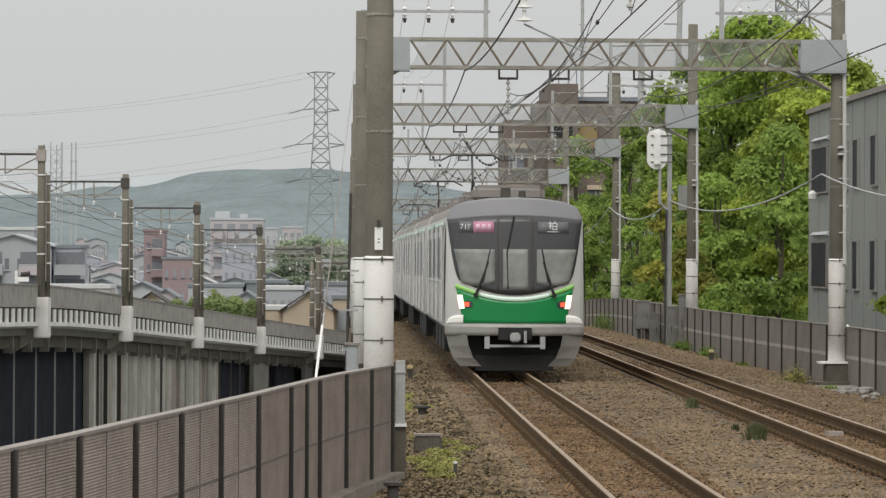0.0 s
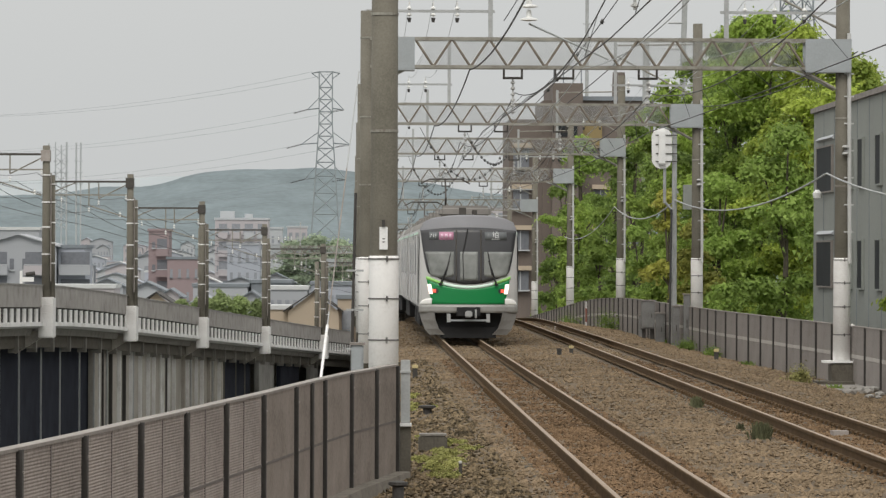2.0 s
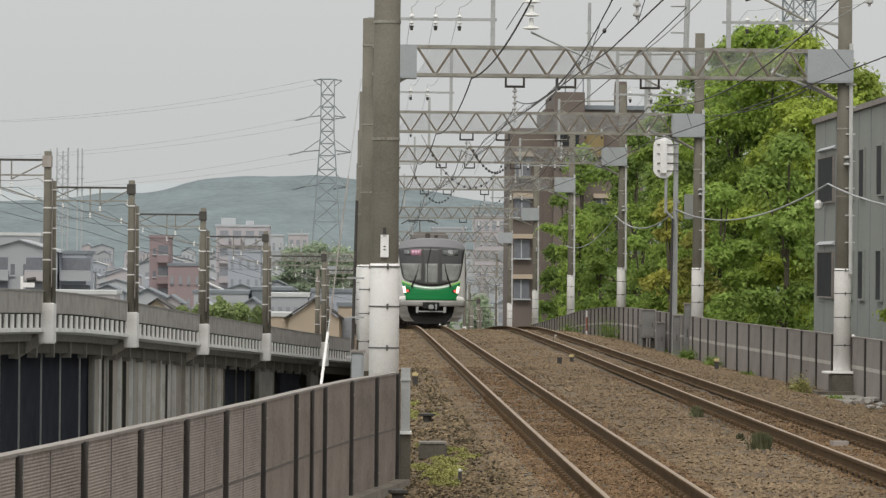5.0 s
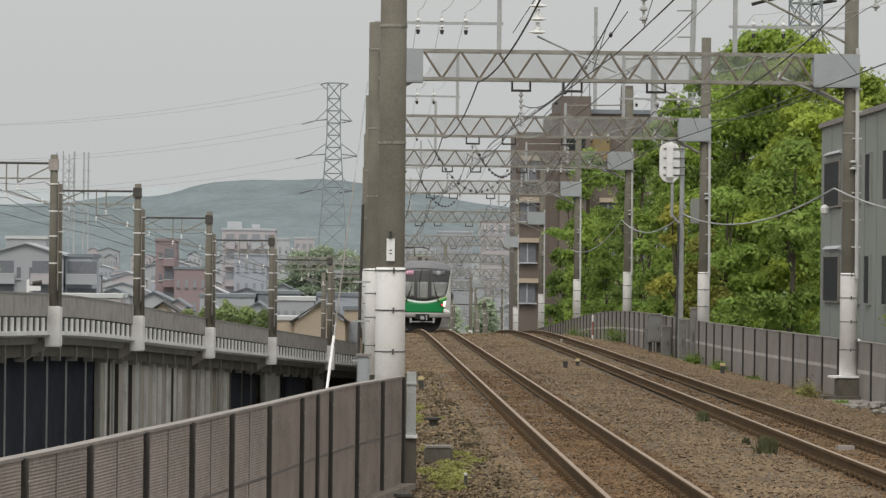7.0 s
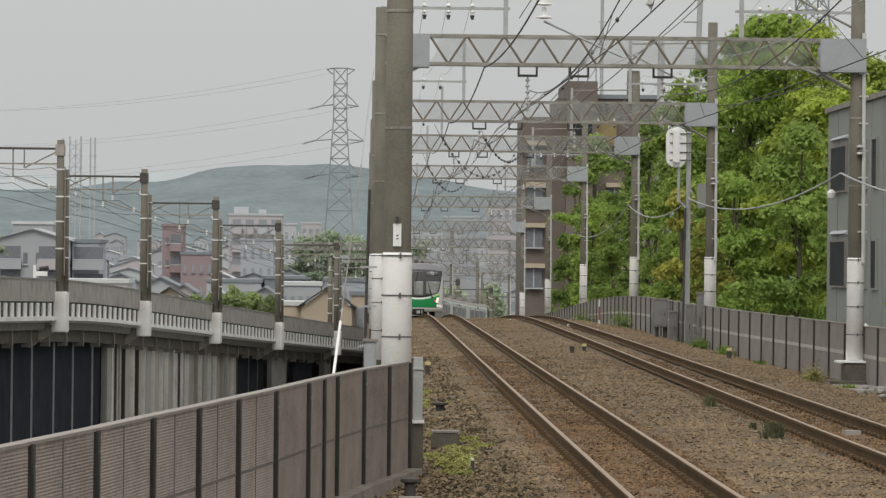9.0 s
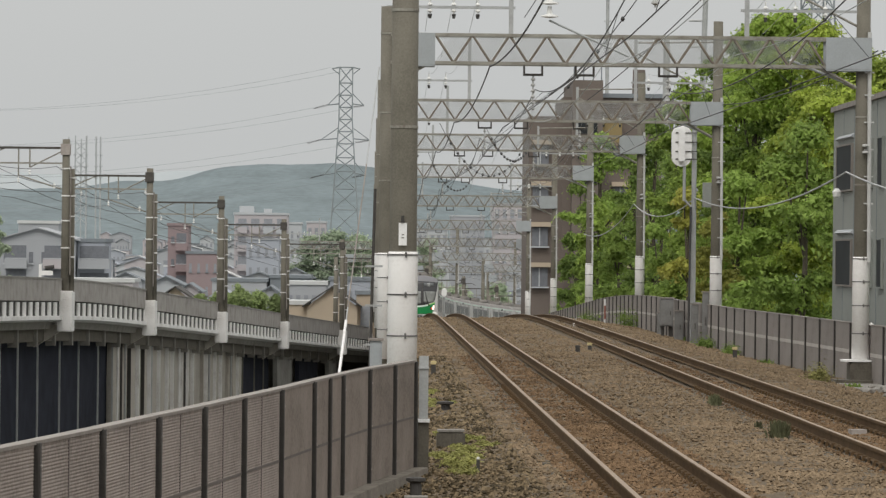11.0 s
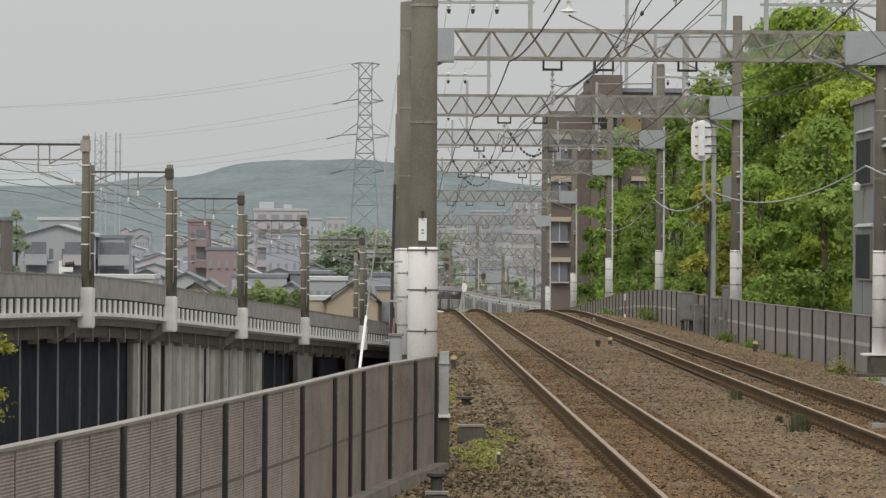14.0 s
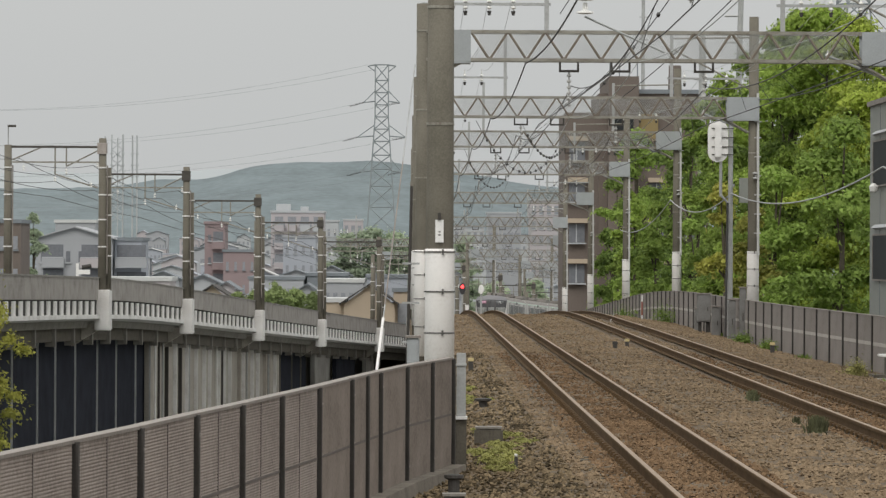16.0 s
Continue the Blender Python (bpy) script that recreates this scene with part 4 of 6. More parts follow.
    rod(bm, (-0.14, front_y(0, 2.0) - 0.06, 1.68), (-0.16, front_y(0, 2.6) - 0.06, 2.4), 0.018, n=6)
    rod(bm, (-0.16, front_y(0, 2.6) - 0.06, 2.4), (-0.02, front_y(0, 3.1) - 0.06, 3.12), 0.018, n=6)
    part("cable", bm, UNDER, owner)
    bm = bmesh.new()
    box(bm, -0.22, -0.02, 2.2, 2.5, 3.5, 3.72)
    rod(bm, (0.22, 2.3, 3.5), (0.22, 2.3, 3.66), 0.08, 0.07, 12)
    part("roof_antenna", bm, DARKSTEEL, owner)


def chassis(s, u=0.0):
    """The pose of a car whose near end lies at chainage s."""
    u += 0.0017 * (160 - min(s, 250))
    a, b = on_line(u, s + 2.9, 0), on_line(u, s + 16.6, 0)
    d = (b - a).normalized()
    m = Matrix.Translation(a) @ d.to_track_quat("Y", "Z").to_matrix().to_4x4()
    return m @ Matrix.Translation((0, -2.9, 0))


CARS = []


def build_train():
    base = "stainless steel commuter train car"
    tail = thing("train_car", chassis(90), "stainless steel commuter train car with green cab front and lit lamps", "train car", "cars of the train")
    car_shell(tail, 0.0, CAR, True)
    car_fittings(tail, 0.3, CAR, False)
    cab_front(tail)
    CARS.append(tail)
    plain = thing("train_car", chassis(110), "stainless steel commuter train car with side doors and windows", "train car", "cars of the train")
    car_shell(plain, 0.0, CAR, False)
    car_fittings(plain, 0.0, CAR, False)
    power = thing("train_car", chassis(130), "stainless steel commuter train car with a raised pantograph", "train car", "cars of the train")
    car_shell(power, 0.0, CAR, False)
    car_fittings(power, 0.0, CAR, True)
    kinds = [tail, power, plain, power, plain, power, plain, plain]
    used = {tail}
    for i, k in enumerate(kinds[1:], 1):
        m = chassis(90 + i * (CAR + GAP))
        if k in used:
            CARS.append(copy_thing(k, m))
        else:
            used.add(k)
            CARS.append(k)


def train_at(t):
    """Chainage of the train's rear face as it draws away."""
    return 89.4 + 18.3 * t - 0.1 * max(0.0, t - 3) + 0.14 * max(0.0, t - 8) ** 2


def motions():
    for i, car in enumerate(CARS):
        walk(car, [(t / 2, chassis(train_at(t / 2) + i * (CAR + GAP), 0.12)) for t in range(33)])


# ---------------------------------------------------------------- viaduct of the other line
def via(u, y, z):
    """u to the right of the parapet's outer face, z above its top."""
    s = y - 190
    soft = math.log1p(math.exp((s - 20) / 6)) * 6
    a = radians(-math.degrees(math.atan(0.07 + 0.0002 * s)))
    return Vector((-17.4 + 0.07 * s + 0.0001 * s * s + u * math.cos(a), y + u * math.sin(a), 1.13 - 0.010 * s - 0.0205 * soft + z))


def via_turn(y):
    return -math.degrees(math.atan(0.07 + 0.0002 * (y - 190)))


def build_viaduct():
    ys = steps(120, 506, 3)
    v = thing("viaduct", Matrix(), "grey concrete railway viaduct with ribbed pale fascia over dark bays", "viaduct", kind="structure")
    sweep("parapet", [(0, 0), (0.0, -0.95), (-0.2, -0.95), (-0.2, 0)], ys, PARAPET, v, True, via)
    sweep("parapet_coping", [(0.03, 0.05), (0.03, -0.02), (-0.23, -0.02), (-0.23, 0.05)], ys, CONCRETE, v, True, via)
    # dark backing colour stands for the shade in the gaps between ribs
    sweep("fascia", [(-0.06, -0.96), (-0.06, -1.62), (-0.4, -1.62), (-0.4, -0.96)], ys, SLOT, v, True, via)
    sweep("fascia_foot", [(0.10, -1.60), (0.10, -1.78), (-0.4, -1.88), (-0.4, -1.60)], ys, VIAWHITE, v, True, via)
    sweep("deck", [(-0.2, -1.2), (-5.6, -1.2), (-5.6, -2.2), (-0.5, -2.2)], ys, OLD_CONCRETE, v, True, via)
    sweep("far_parapet", [(-5.6, 0), (-5.4, 0), (-5.4, -1.2), (-5.6, -1.2)], ys, OLD_CONCRETE, v, True, via)
    # recessed edge beam under the deck, with the hangers that drop from it
    sweep("edge_beam", [(-0.75, -1.9), (-0.75, -2.75), (-1.25, -2.75), (-1.25, -1.9)], ys, DARKCONC, v, True, via)
    bm = bmesh.new()
    box(bm, -1.05, -0.62, -0.16, 0.16, -2.95, -1.9)
    hanger = mesh_of("beam_hanger", bm, OLD_CONCRETE)
    for i in range(34):
        y = 152 + i * 5.6
        shared("beam_hanger", hanger, v, Matrix.Translation(via(0, y, 0)) @ pose(0, 0, 0, 0, 0, via_turn(y)))
    # pale upright ribs on the fascia
    bm = bmesh.new()
    box(bm, -0.10, 0.0, -0.40, 0.40, -1.62, -1.02)
    rib = mesh_of("fascia_rib", bm, VIAWHITE)
    for i in range(135):
        y = 150 + i * 1.85
        shared("fascia_rib", rib, v, Matrix.Translation(via(0, y, 0)) @ pose(0, 0, 0, 0, 0, via_turn(y)))
    # the bays below: flat dark sheets for their openings, then pale wall panels, then dark bays and open piers
    def bay(name, y0, y1, u, material, label=""):
        bm = bmesh.new()
        cols = []
        for y in steps(y0, y1, 3):
            c, d = via(u, y, -2.0), via(u - 0.3, y, -2.0)
            cols.append([bm.verts.new(p) for p in (c, (c.x, c.y, -9.1), (d.x, d.y, -9.1), d)])
        for a, b in zip(cols, cols[1:]):
            for i in range(4):
                bm.faces.new((a[i], a[(i + 1) % 4], b[(i + 1) % 4], b[i]))
        bm.faces.new(cols[0])
        bm.faces.new(cols[-1][::-1])
        part(name, bm, material, v, label)

    bay("bay_sheet", 130, 230, -1.5, BAYSHEET, "dark sheet filling the bays")
    bay("wall_panel", 226, 284, -1.15, VIAWALL, "pale stained wall panels")
    bay("bay_sheet", 284, 302, -1.5, BAYSHEET, "dark bluish sheet filling the bays")
    bay("abutment", 302, 311, -0.9, CONCRETE, "pale concrete abutment")
    bay("back_wall", 311, 400, -5.0, OLD_CONCRETE, "shaded far wall")
    bay("bay_sheet", 318, 330, -1.2, BAYSHEET, "dark netting")
    bay("pier", 334, 339, -0.8, CONCRETE, "grey concrete pier")
    rng = random.Random(5)
    y = 150.0
    while y < 301:
        wall = 226 < y < 284
        at = via(-1.05, y, -2.0)
        bm = bmesh.new()
        w = rng.choice((0.08, 0.14, 0.22)) if wall else 0.05
        box(bm, at.x - 0.12, at.x + (0.08 if wall else -0.04), y - w, y + w, -9.1, at.z)
        # the dark pilasters stand for dark gaps between wall panels
        part("pilaster", bm, rng.choice((VIAWHITE, VIAWHITE, VIAWALL, SLOT)) if wall else (GALV if y < 226 else POLE), v)
        y += rng.uniform(2.0, 4.5) if wall else rng.uniform(5.0, 7.0)
    # down pipes on the wall
    for y in (226.6, 228, 229.5, 240, 252, 254.5, 266, 277):
        at = via(-0.98, y, -2.0)
        bm = bmesh.new()
        rod(bm, (at.x, y, -9.1), (at.x, y, at.z + 0.2), 0.06, n=8)
        part("down_pipe", bm, rng.choice((VIAWHITE, GALV, POST)), v)
    # brackets that carry the masts, and the masts with their portal beams
    for y in (165, 200, 230, 262, 296, 334, 368, 402, 436, 470, 504):
        at = via(0, y, 0)
        m = Matrix.Translation(at) @ pose(0, 0, 0, 0, 0, via_turn(y))
        bm = bmesh.new()
        box(bm, -0.15, 0.50, -0.5, 0.5, -2.3, -0.5)
        bmesh.ops.bevel(bm, geom=bm.edges[:], offset=0.04, segments=2, affect="EDGES")
        b = part("mast_bracket", bm, VIAWHITE, v, "white-painted concrete mast bracket")
        b.matrix_basis = m
        bm = bmesh.new()
        vs = [bm.verts.new(p) for p in ((0.42, -0.3, -2.0), (0.42, 0.3, -2.0), (-1.2, 0.3, -3.0), (-1.2, -0.3, -3.0), (-1.2, -0.3, -2.0), (-1.2, 0.3, -2.0))]
        for f in ((0, 1, 2, 3), (0, 3, 4), (1, 5, 2), (3, 2, 5, 4), (0, 4, 5, 1)):
            bm.faces.new([vs[i] for i in f])
        b = part("bracket_corbel", bm, VIAWALL, v)
        b.matrix_basis = m
        portal = thing("catenary_portal", m, "grey concrete catenary mast with a slender steel portal beam", "catenary mast", "masts on the viaduct")
        for x in (0.12, -4.1):
            bm = bmesh.new()
            rod(bm, (x, 0, -0.9), (x, 0, 6.2 if x > 0 else 5.9), 0.19, 0.165, 16)
            mast = part("mast", bm, POLE, portal, "", True)
            for z in (1.4, 2.6, 3.7, 4.9):
                bm = bmesh.new()
                lathe(bm, [(0.20, z - 0.03), (0.20, z + 0.03)], 16, Matrix.Translation((x, 0, 0)))
                part("band", bm, VIAWHITE, mast)
            bm = bmesh.new()
            rod(bm, (x + 0.22, -0.05, 0.2), (x + 0.22, -0.05, 5.0), 0.03, n=6)
            part("conduit", bm, CAP, mast)
        bm = bmesh.new()
        rod(bm, (0.36, 0.3, -0.9), (0.36, 0.3, 4.9), 0.13, 0.11, 12)
        twin = part("stay_mast", bm, POLE, portal, "shorter concrete mast set beside the main one", True)
        for z in (1.0, 1.9, 2.8, 3.7, 4.5):
            bm = bmesh.new()
            lathe(bm, [(0.15, z - 0.03), (0.15, z + 0.03)], 12, Matrix.Translation((0.36, 0.3, 0)))
            part("band", bm, VIAWHITE, twin)
        bm = bmesh.new()
        box(bm, -0.1, 0.3, -0.22, 0.22, 5.5, 6.0)
        part("mast_cap", bm, EDGE if y == 200 else DARKSTEEL, portal, "clamp box at the mast's head")
        bm = bmesh.new()
        box(bm, -4.1, 0.1, -0.05, 0.05, 5.76, 5.86)
        part("beam", bm, DARKSTEEL, portal)
        bm = bmesh.new()
        box(bm, -4.1, 0.1, -0.04, 0.04, 5.10, 5.17)
        part("lower_beam", bm, CHORD, portal)
        for x0, z0, x1, z1 in ((0.0, 5.7, -1.5, 4.95), (-4.0, 5.2, -2.6, 5.8), (-1.5, 4.95, -1.5, 5.76), (-2.0, 4.6, -2.0, 5.76), (-2.0, 4.6, -0.1, 4.0)):
            bm = bmesh.new()
            rod(bm, (x0, 0, z0), (x1, 0, z1), 0.035, n=6)
            part("brace", bm, CHORD, portal)
        for x, z in ((-1.5, 4.75), (-2.0, 4.4), (-0.4, 4.15), (-0.1, 5.05), (-3.4, 4.9)):
            bm = bmesh.new()
            insulator(bm, x, 0, z - 0.12, z + 0.12, 0.07)
            part("insulator", bm, PORCELAIN, portal)
    ys2 = (130, 165, 200, 230, 262, 296, 334, 368, 402, 436, 470, 504)
    for u, z, sag in ((-2.0, 4.3, 0.4), (-2.2, 3.6, 0.05), (-0.3, 5.0, 0.5), (-1.2, 4.6, 0.35), (-3.6, 5.3, 0.4), (-0.25, 3.9, 0.3)):
        w = catenary("viaduct_wire", [via(u, y, z) for y in ys2], 0.013, sag, WIRE)
        tagged(w, "dark overhead wire along the viaduct", "cable", "viaduct wires")
    # lamp on the first far mast
    lamp = thing("platform_lamp", Matrix.Translation(via(-4.1, 200, 5.9)), "small hooded lamp on a thin stem above a mast", "lamp")
    bm = bmesh.new()
    rod(bm, (0, 0, 0), (0, 0, 0.8), 0.025, n=8)
    part("stem", bm, GALV, lamp)
    bm = bmesh.new()
    box(bm, -0.02, 0.34, -0.1, 0.1, 0.78, 0.88)
    part("lamp_head", bm, DARKSTEEL, lamp)
    # white camera post at the parapet
    post = thing("camera_post", Matrix.Translation(via(-0.4, 196, 0)), "white post with a camera arm behind the parapet", "post")
    bm = bmesh.new()
    box(bm, -0.06, 0.06, -0.06, 0.06, -0.1, 0.62)
    part("post", bm, WHITE, post)
    bm = bmesh.new()
    box(bm, 0.06, 0.55, -0.05, 0.05, 0.15, 0.35)
    part("camera_arm", bm, WHITE, post)
    bm = bmesh.new()
    rod(bm, (0.2, 0, 0.46), (0.6, 0, 0.52), 0.09, n=10)
    part("camera_body", bm, POST, post)


# ---------------------------------------------------------------- vegetation
def leaf_cloud(rng, centres, radii, per, size, squash=0.75):
    """Small pointed leaves on and in a set of clumps: their vertices and faces."""
    centres, radii = np.array(centres), np.array(radii)
    pick = np.repeat(np.arange(len(centres)), per)
    n = len(pick)
    d = rng.normal(size=(n, 3))
    d /= np.linalg.norm(d, axis=1)[:, None]
    r = radii[pick] * np.abs(rng.normal(scale=0.66, size=n) + 0.2)
    p = centres[pick] + d * r[:, None] * np.array([1, 1, squash])
    p[:, 2] -= 0.22 * (np.hypot(d[:, 0], d[:, 1]) * r) ** 2 / radii[pick]
    nrm = d + rng.normal(scale=0.55, size=(n, 3)) + np.array([0, 0, 0.5])
    nrm /= np.linalg.norm(nrm, axis=1)[:, None]
    side = np.cross(nrm, rng.normal(size=(n, 3)))
    side /= np.linalg.norm(side, axis=1)[:, None]
    up = np.cross(nrm, side)
    s = size * rng.uniform(0.6, 1.4, n)[:, None]
    v = np.stack([p - side * s - up * s * 0.3, p + side * s - up * s * 0.3, p + up * s * 0.75 + nrm * s * 0.2], 1).reshape(-1, 3)
    k = np.arange(n)[:, None] * 3
    return v.tolist(), (k + np.arange(3)).tolist()


def tree(x, y, base, height, spread, leaf, clumps, per, size, seed, label, low=0.25, clump=1.0):
    rng = np.random.default_rng(seed)
    t = thing("tree", pose(x, y, base), label, "tree", "trees beside the line")
    crown_mid, half = height * (0.5 + low / 2), height * (0.5 - low / 2)
    # tiers of boughs, each a fan of flat sprays of uneven reach
    cs, rs = [], []
    boughs = max(4, clumps // 7)
    for i in range(boughs):
        q = -1 + 2 * (i + rng.uniform(0, 1)) / boughs
        a = i * 2.4 + rng.uniform(-0.5, 0.5)
        taper = math.sqrt(max(0.04, 1 - (q * 0.95) ** 2)) * (1.0 if q < 0.2 else 1 - 0.25 * q)
        reach = spread * taper * rng.uniform(0.7, 1.12)
        z = crown_mid + q * half
        for j in range(7):
            u = (j + rng.uniform(0.2, 1)) / 7
            fan = a + rng.normal() * 0.42
            cs.append((reach * u * math.cos(fan), reach * u * math.sin(fan), z + reach * (0.28 * u - 0.20 * u * u) + rng.normal() * 0.16))
            rs.append(spread * clump * rng.uniform(0.16, 0.34) * (1.15 - 0.45 * u))
    verts, faces = leaf_cloud(rng, cs, rs, per, size, 0.5)
    crown = new("crown", pydata("crown", verts, faces, leaf))
    crown.parent = t
    bm = bmesh.new()
    rod(bm, (0, 0, -0.3), (rng.uniform(-0.2, 0.2), 0.1, height * 0.45), height * 0.015, height * 0.011, 10)
    rod(bm, (0, 0.05, height * 0.42), (0.1, 0.1, height * 0.9), height * 0.011, 0.03, 8)
    part("trunk", bm, BARK, t)
    for c in cs[3::max(7, len(cs) // 9)]:
        bm = bmesh.new()
        z = min(height * 0.6, max(height * 0.2, c[2] - spread * 0.5))
        rod(bm, (0, 0.05, z), c, height * 0.006, 0.02, 6)
        part("limb", bm, BARK, t)
    return t


def tuft(name, x, y, z, r, h, material, n, size, seed, label):
    """A low plant: blades or twigs that rise from one root."""
    rng = np.random.default_rng(seed)
    verts, faces = [], []
    for i in range(n):
        a, l = rng.uniform(0, 2 * math.pi), rng.uniform(0.3, 1) ** 0.5
        b = Vector((rng.normal() * r * 0.45, rng.normal() * r * 0.45, 0))
        tip = b + Vector((math.cos(a) * r * l * 0.6, math.sin(a) * r * l * 0.6, h * rng.uniform(0.35, 1)))
        wv = Vector((-math.sin(a), math.cos(a), 0)) * size
        k = len(verts)
        mid = b.lerp(tip, 0.55) + Vector((0, 0, h * 0.12))
        verts += [tuple(b - wv), tuple(b + wv), tuple(mid + wv * 1.3), tuple(tip), tuple(mid - wv * 1.3)]
        faces.append((k, k + 1, k + 2, k + 3, k + 4))
    ob = new(name, pydata(name, verts, faces, material))
    ob.location = (x, y, z)
    return tagged(ob, label, "plant", kind="stuff" if name == "grass_tuft" else "")


def low_growth(name, x, y, z, r, h, material, n, size, seed, label, squash=0.3):
    """A soft low cushion of small blades in a few clumps, longer along the line than across."""
    rng = np.random.default_rng(seed)
    cs = [(rng.normal() * r * 0.5, rng.normal() * r * (0.6 if squash > 0.5 else 3.0), h * rng.uniform(0.2, 0.7)) for _ in range(9)]
    verts, faces = leaf_cloud(rng, cs, [h * rng.uniform(0.5, 1.2) if squash > 0.5 else r * rng.uniform(0.3, 0.7) for _ in cs], n // 9, size, squash)
    ob = new(name, pydata(name, verts, faces, material))
    ob.location = (x, y, z)
    return tagged(ob, label, "plant", kind="stuff" if name == "grass_tuft" else "")


def build_plants():
    bright = "tall spring-green broadleaf tree beyond the barrier"
    deep = "dense darker green broadleaf tree beyond the barrier"
    gold = "shrubby tree with yellowish young leaves"
    # the deep leaves at (12.3, 160) paint the shade under the canopy
    for i, (x, y, h, s, leaf, c, per) in enumerate((
            (13.2, 178, 16.2, 3.1, LEAF_MID, 90, 150), (15.9, 172, 14.3, 3.3, LEAF, 80, 150), (18.6, 166, 12.9, 3.2, LEAF, 50, 140), (11.5, 189, 14.6, 2.2, LEAF_DEEP, 56, 140),
            (11.5, 205, 14.4, 2.1, LEAF_DEEP, 52, 140), (11.4, 232, 13.6, 2.0, LEAF_DEEP, 46, 130), (10.2, 262, 13.6, 2.0, LEAF_DEEP, 60, 130), (9.6, 252, 9.5, 1.5, LEAF_MID, 46, 130), (9.9, 187, 13.7, 1.7, LEAF_MID, 60, 140), (9.5, 275, 8.0, 1.5, LEAF_DEEP, 40, 120), (9.9, 236, 9.0, 1.5, LEAF_MID, 44, 130), (12.3, 160, 11.0, 2.5, LEAF_DEEP, 44, 130),
            (13.6, 152, 10.2, 2.3, LEAF_DEEP, 56, 150), (10.8, 171, 10.0, 1.7, LEAF_DEEP, 46, 140), (14.6, 195, 15.6, 2.8, LEAF_DEEP, 50, 140), (14.0, 220, 14.6, 2.6, LEAF_DEEP, 44, 130),
            (13.2, 250, 13.2, 2.4, LEAF_DEEP, 40, 120), (14.0, 290, 11.5, 2.6, LEAF, 36, 110), (12.2, 181, 15.9, 2.3, LEAF_DEEP, 70, 140), (14.0, 175, 15.4, 2.2, LEAF, 70, 140), (16.4, 176, 14.4, 2.6, LEAF, 60, 140), (10.6, 214, 9.0, 1.4, LEAF_DEEP, 36, 120), (10.5, 288, 11.6, 1.7, LEAF_DEEP, 40, 120), (10.1, 268, 9.5, 1.4, LEAF_MID, 36, 120), (11.3, 247, 12.6, 1.8, LEAF_DEEP, 40, 120), (17.0, 186, 15.2, 3.0, LEAF, 50, 140), (11.9, 184, 14.6, 2.5, LEAF_MID, 64, 140), (14.4, 163, 12.9, 2.9, LEAF, 70, 140), (10.4, 243, 8.4, 1.3, LEAF_DEEP, 34, 110))):
        tree(x, y, -4.2, h, s * 1.1, leaf, int(c * 1.9), int(per * 3.6), 0.10, 10 + i, bright if leaf != LEAF_DEEP else deep, 0.06, 0.86)
    for i, (x, y, h, s) in enumerate(((9.35, 163, 8.0, 1.2), (8.95, 171, 9.2, 1.2), (9.4, 176, 7.4, 1.3))):
        tree(x, y, -4.2, h, s, LEAF_GOLD if i != 2 else LEAF_MID, 56, 420, 0.085, 40 + i, gold, 0.1)
    tree(8.95, 99.5, -3.5, 5.7, 0.8, LEAF, 20, 220, 0.06, 50, "small bright green tree leaning over the barrier", 0.2)
    tree(-16.55, 130, -8.9, 12.2, 2.6, LEAF_GOLD, 420, 300, 0.065, 51, "yellow-green roadside tree below the viaduct", 0.2, 0.8)
    # beyond the viaduct
    for i, (x, y, h, s) in enumerate(((-16.0, 350, 7.9, 1.5), (-14.6, 352, 8.5, 1.7), (-13.0, 348, 8.6, 1.8), (-11.6, 351, 8.3, 1.6), (-10.3, 350, 7.9, 1.3))):
        tree(x, y, -9, h, s, LEAF_SOFT, 110, 190, 0.11, 60 + i, "rounded green garden tree behind the viaduct", 0.3)
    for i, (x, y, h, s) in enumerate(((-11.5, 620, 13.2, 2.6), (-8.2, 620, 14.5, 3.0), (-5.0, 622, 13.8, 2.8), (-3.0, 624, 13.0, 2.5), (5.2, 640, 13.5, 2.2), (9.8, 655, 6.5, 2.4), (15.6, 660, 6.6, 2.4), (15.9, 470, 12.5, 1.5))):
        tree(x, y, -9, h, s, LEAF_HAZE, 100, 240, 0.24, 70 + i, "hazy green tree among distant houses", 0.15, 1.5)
    tree(-38.6, 430, -9, 14.4, 1.5, LEAF_HAZE, 60, 300, 0.2, 80, "tall dark green conifer beside an apartment block", 0.2)
    for x, y, z in ((8.9, 235, -1.6), (8.7, 262, -2.0), (9.0, 290, -2.8)):
        tree(x, y, -4.5, 4.2, 0.8, LEAF_DEEP, 16, 90, 0.14, int(y), "bushy dark green shrub at the barrier", 0.2)
    # weeds on the trackbed
    for i, (x, y, r, n) in enumerate(((-2.02, 52.5, 0.16, 900), (-1.96, 54.5, 0.2, 1400), (-1.92, 56.5, 0.22, 1700), (-1.88, 58.5, 0.18, 1200), (-1.78, 60.8, 0.16, 700), (-2.2, 57.0, 0.12, 500), (-1.6, 58.5, 0.12, 400), (-2.1, 63.5, 0.14, 300), (-1.95, 76.0, 0.2, 500), (-2.0, 82.0, 0.2, 500))):
        low_growth("grass_tuft", x, y, ballast_z(x) + 0.01, r, 0.11, GRASS, n * 3, 0.016, 100 + i, "low patch of yellow-green grass in the ballast")
    tuft("weed", 2.43, 60.9, -0.18, 0.12, 0.28, DRYBUSH, 420, 0.010, 3, "dark green weed in the ballast between the tracks")
    tuft("weed", 2.62, 74.7, -0.18, 0.08, 0.20, DRYBUSH, 160, 0.010, 4, "small dark weed in the ballast between the tracks")
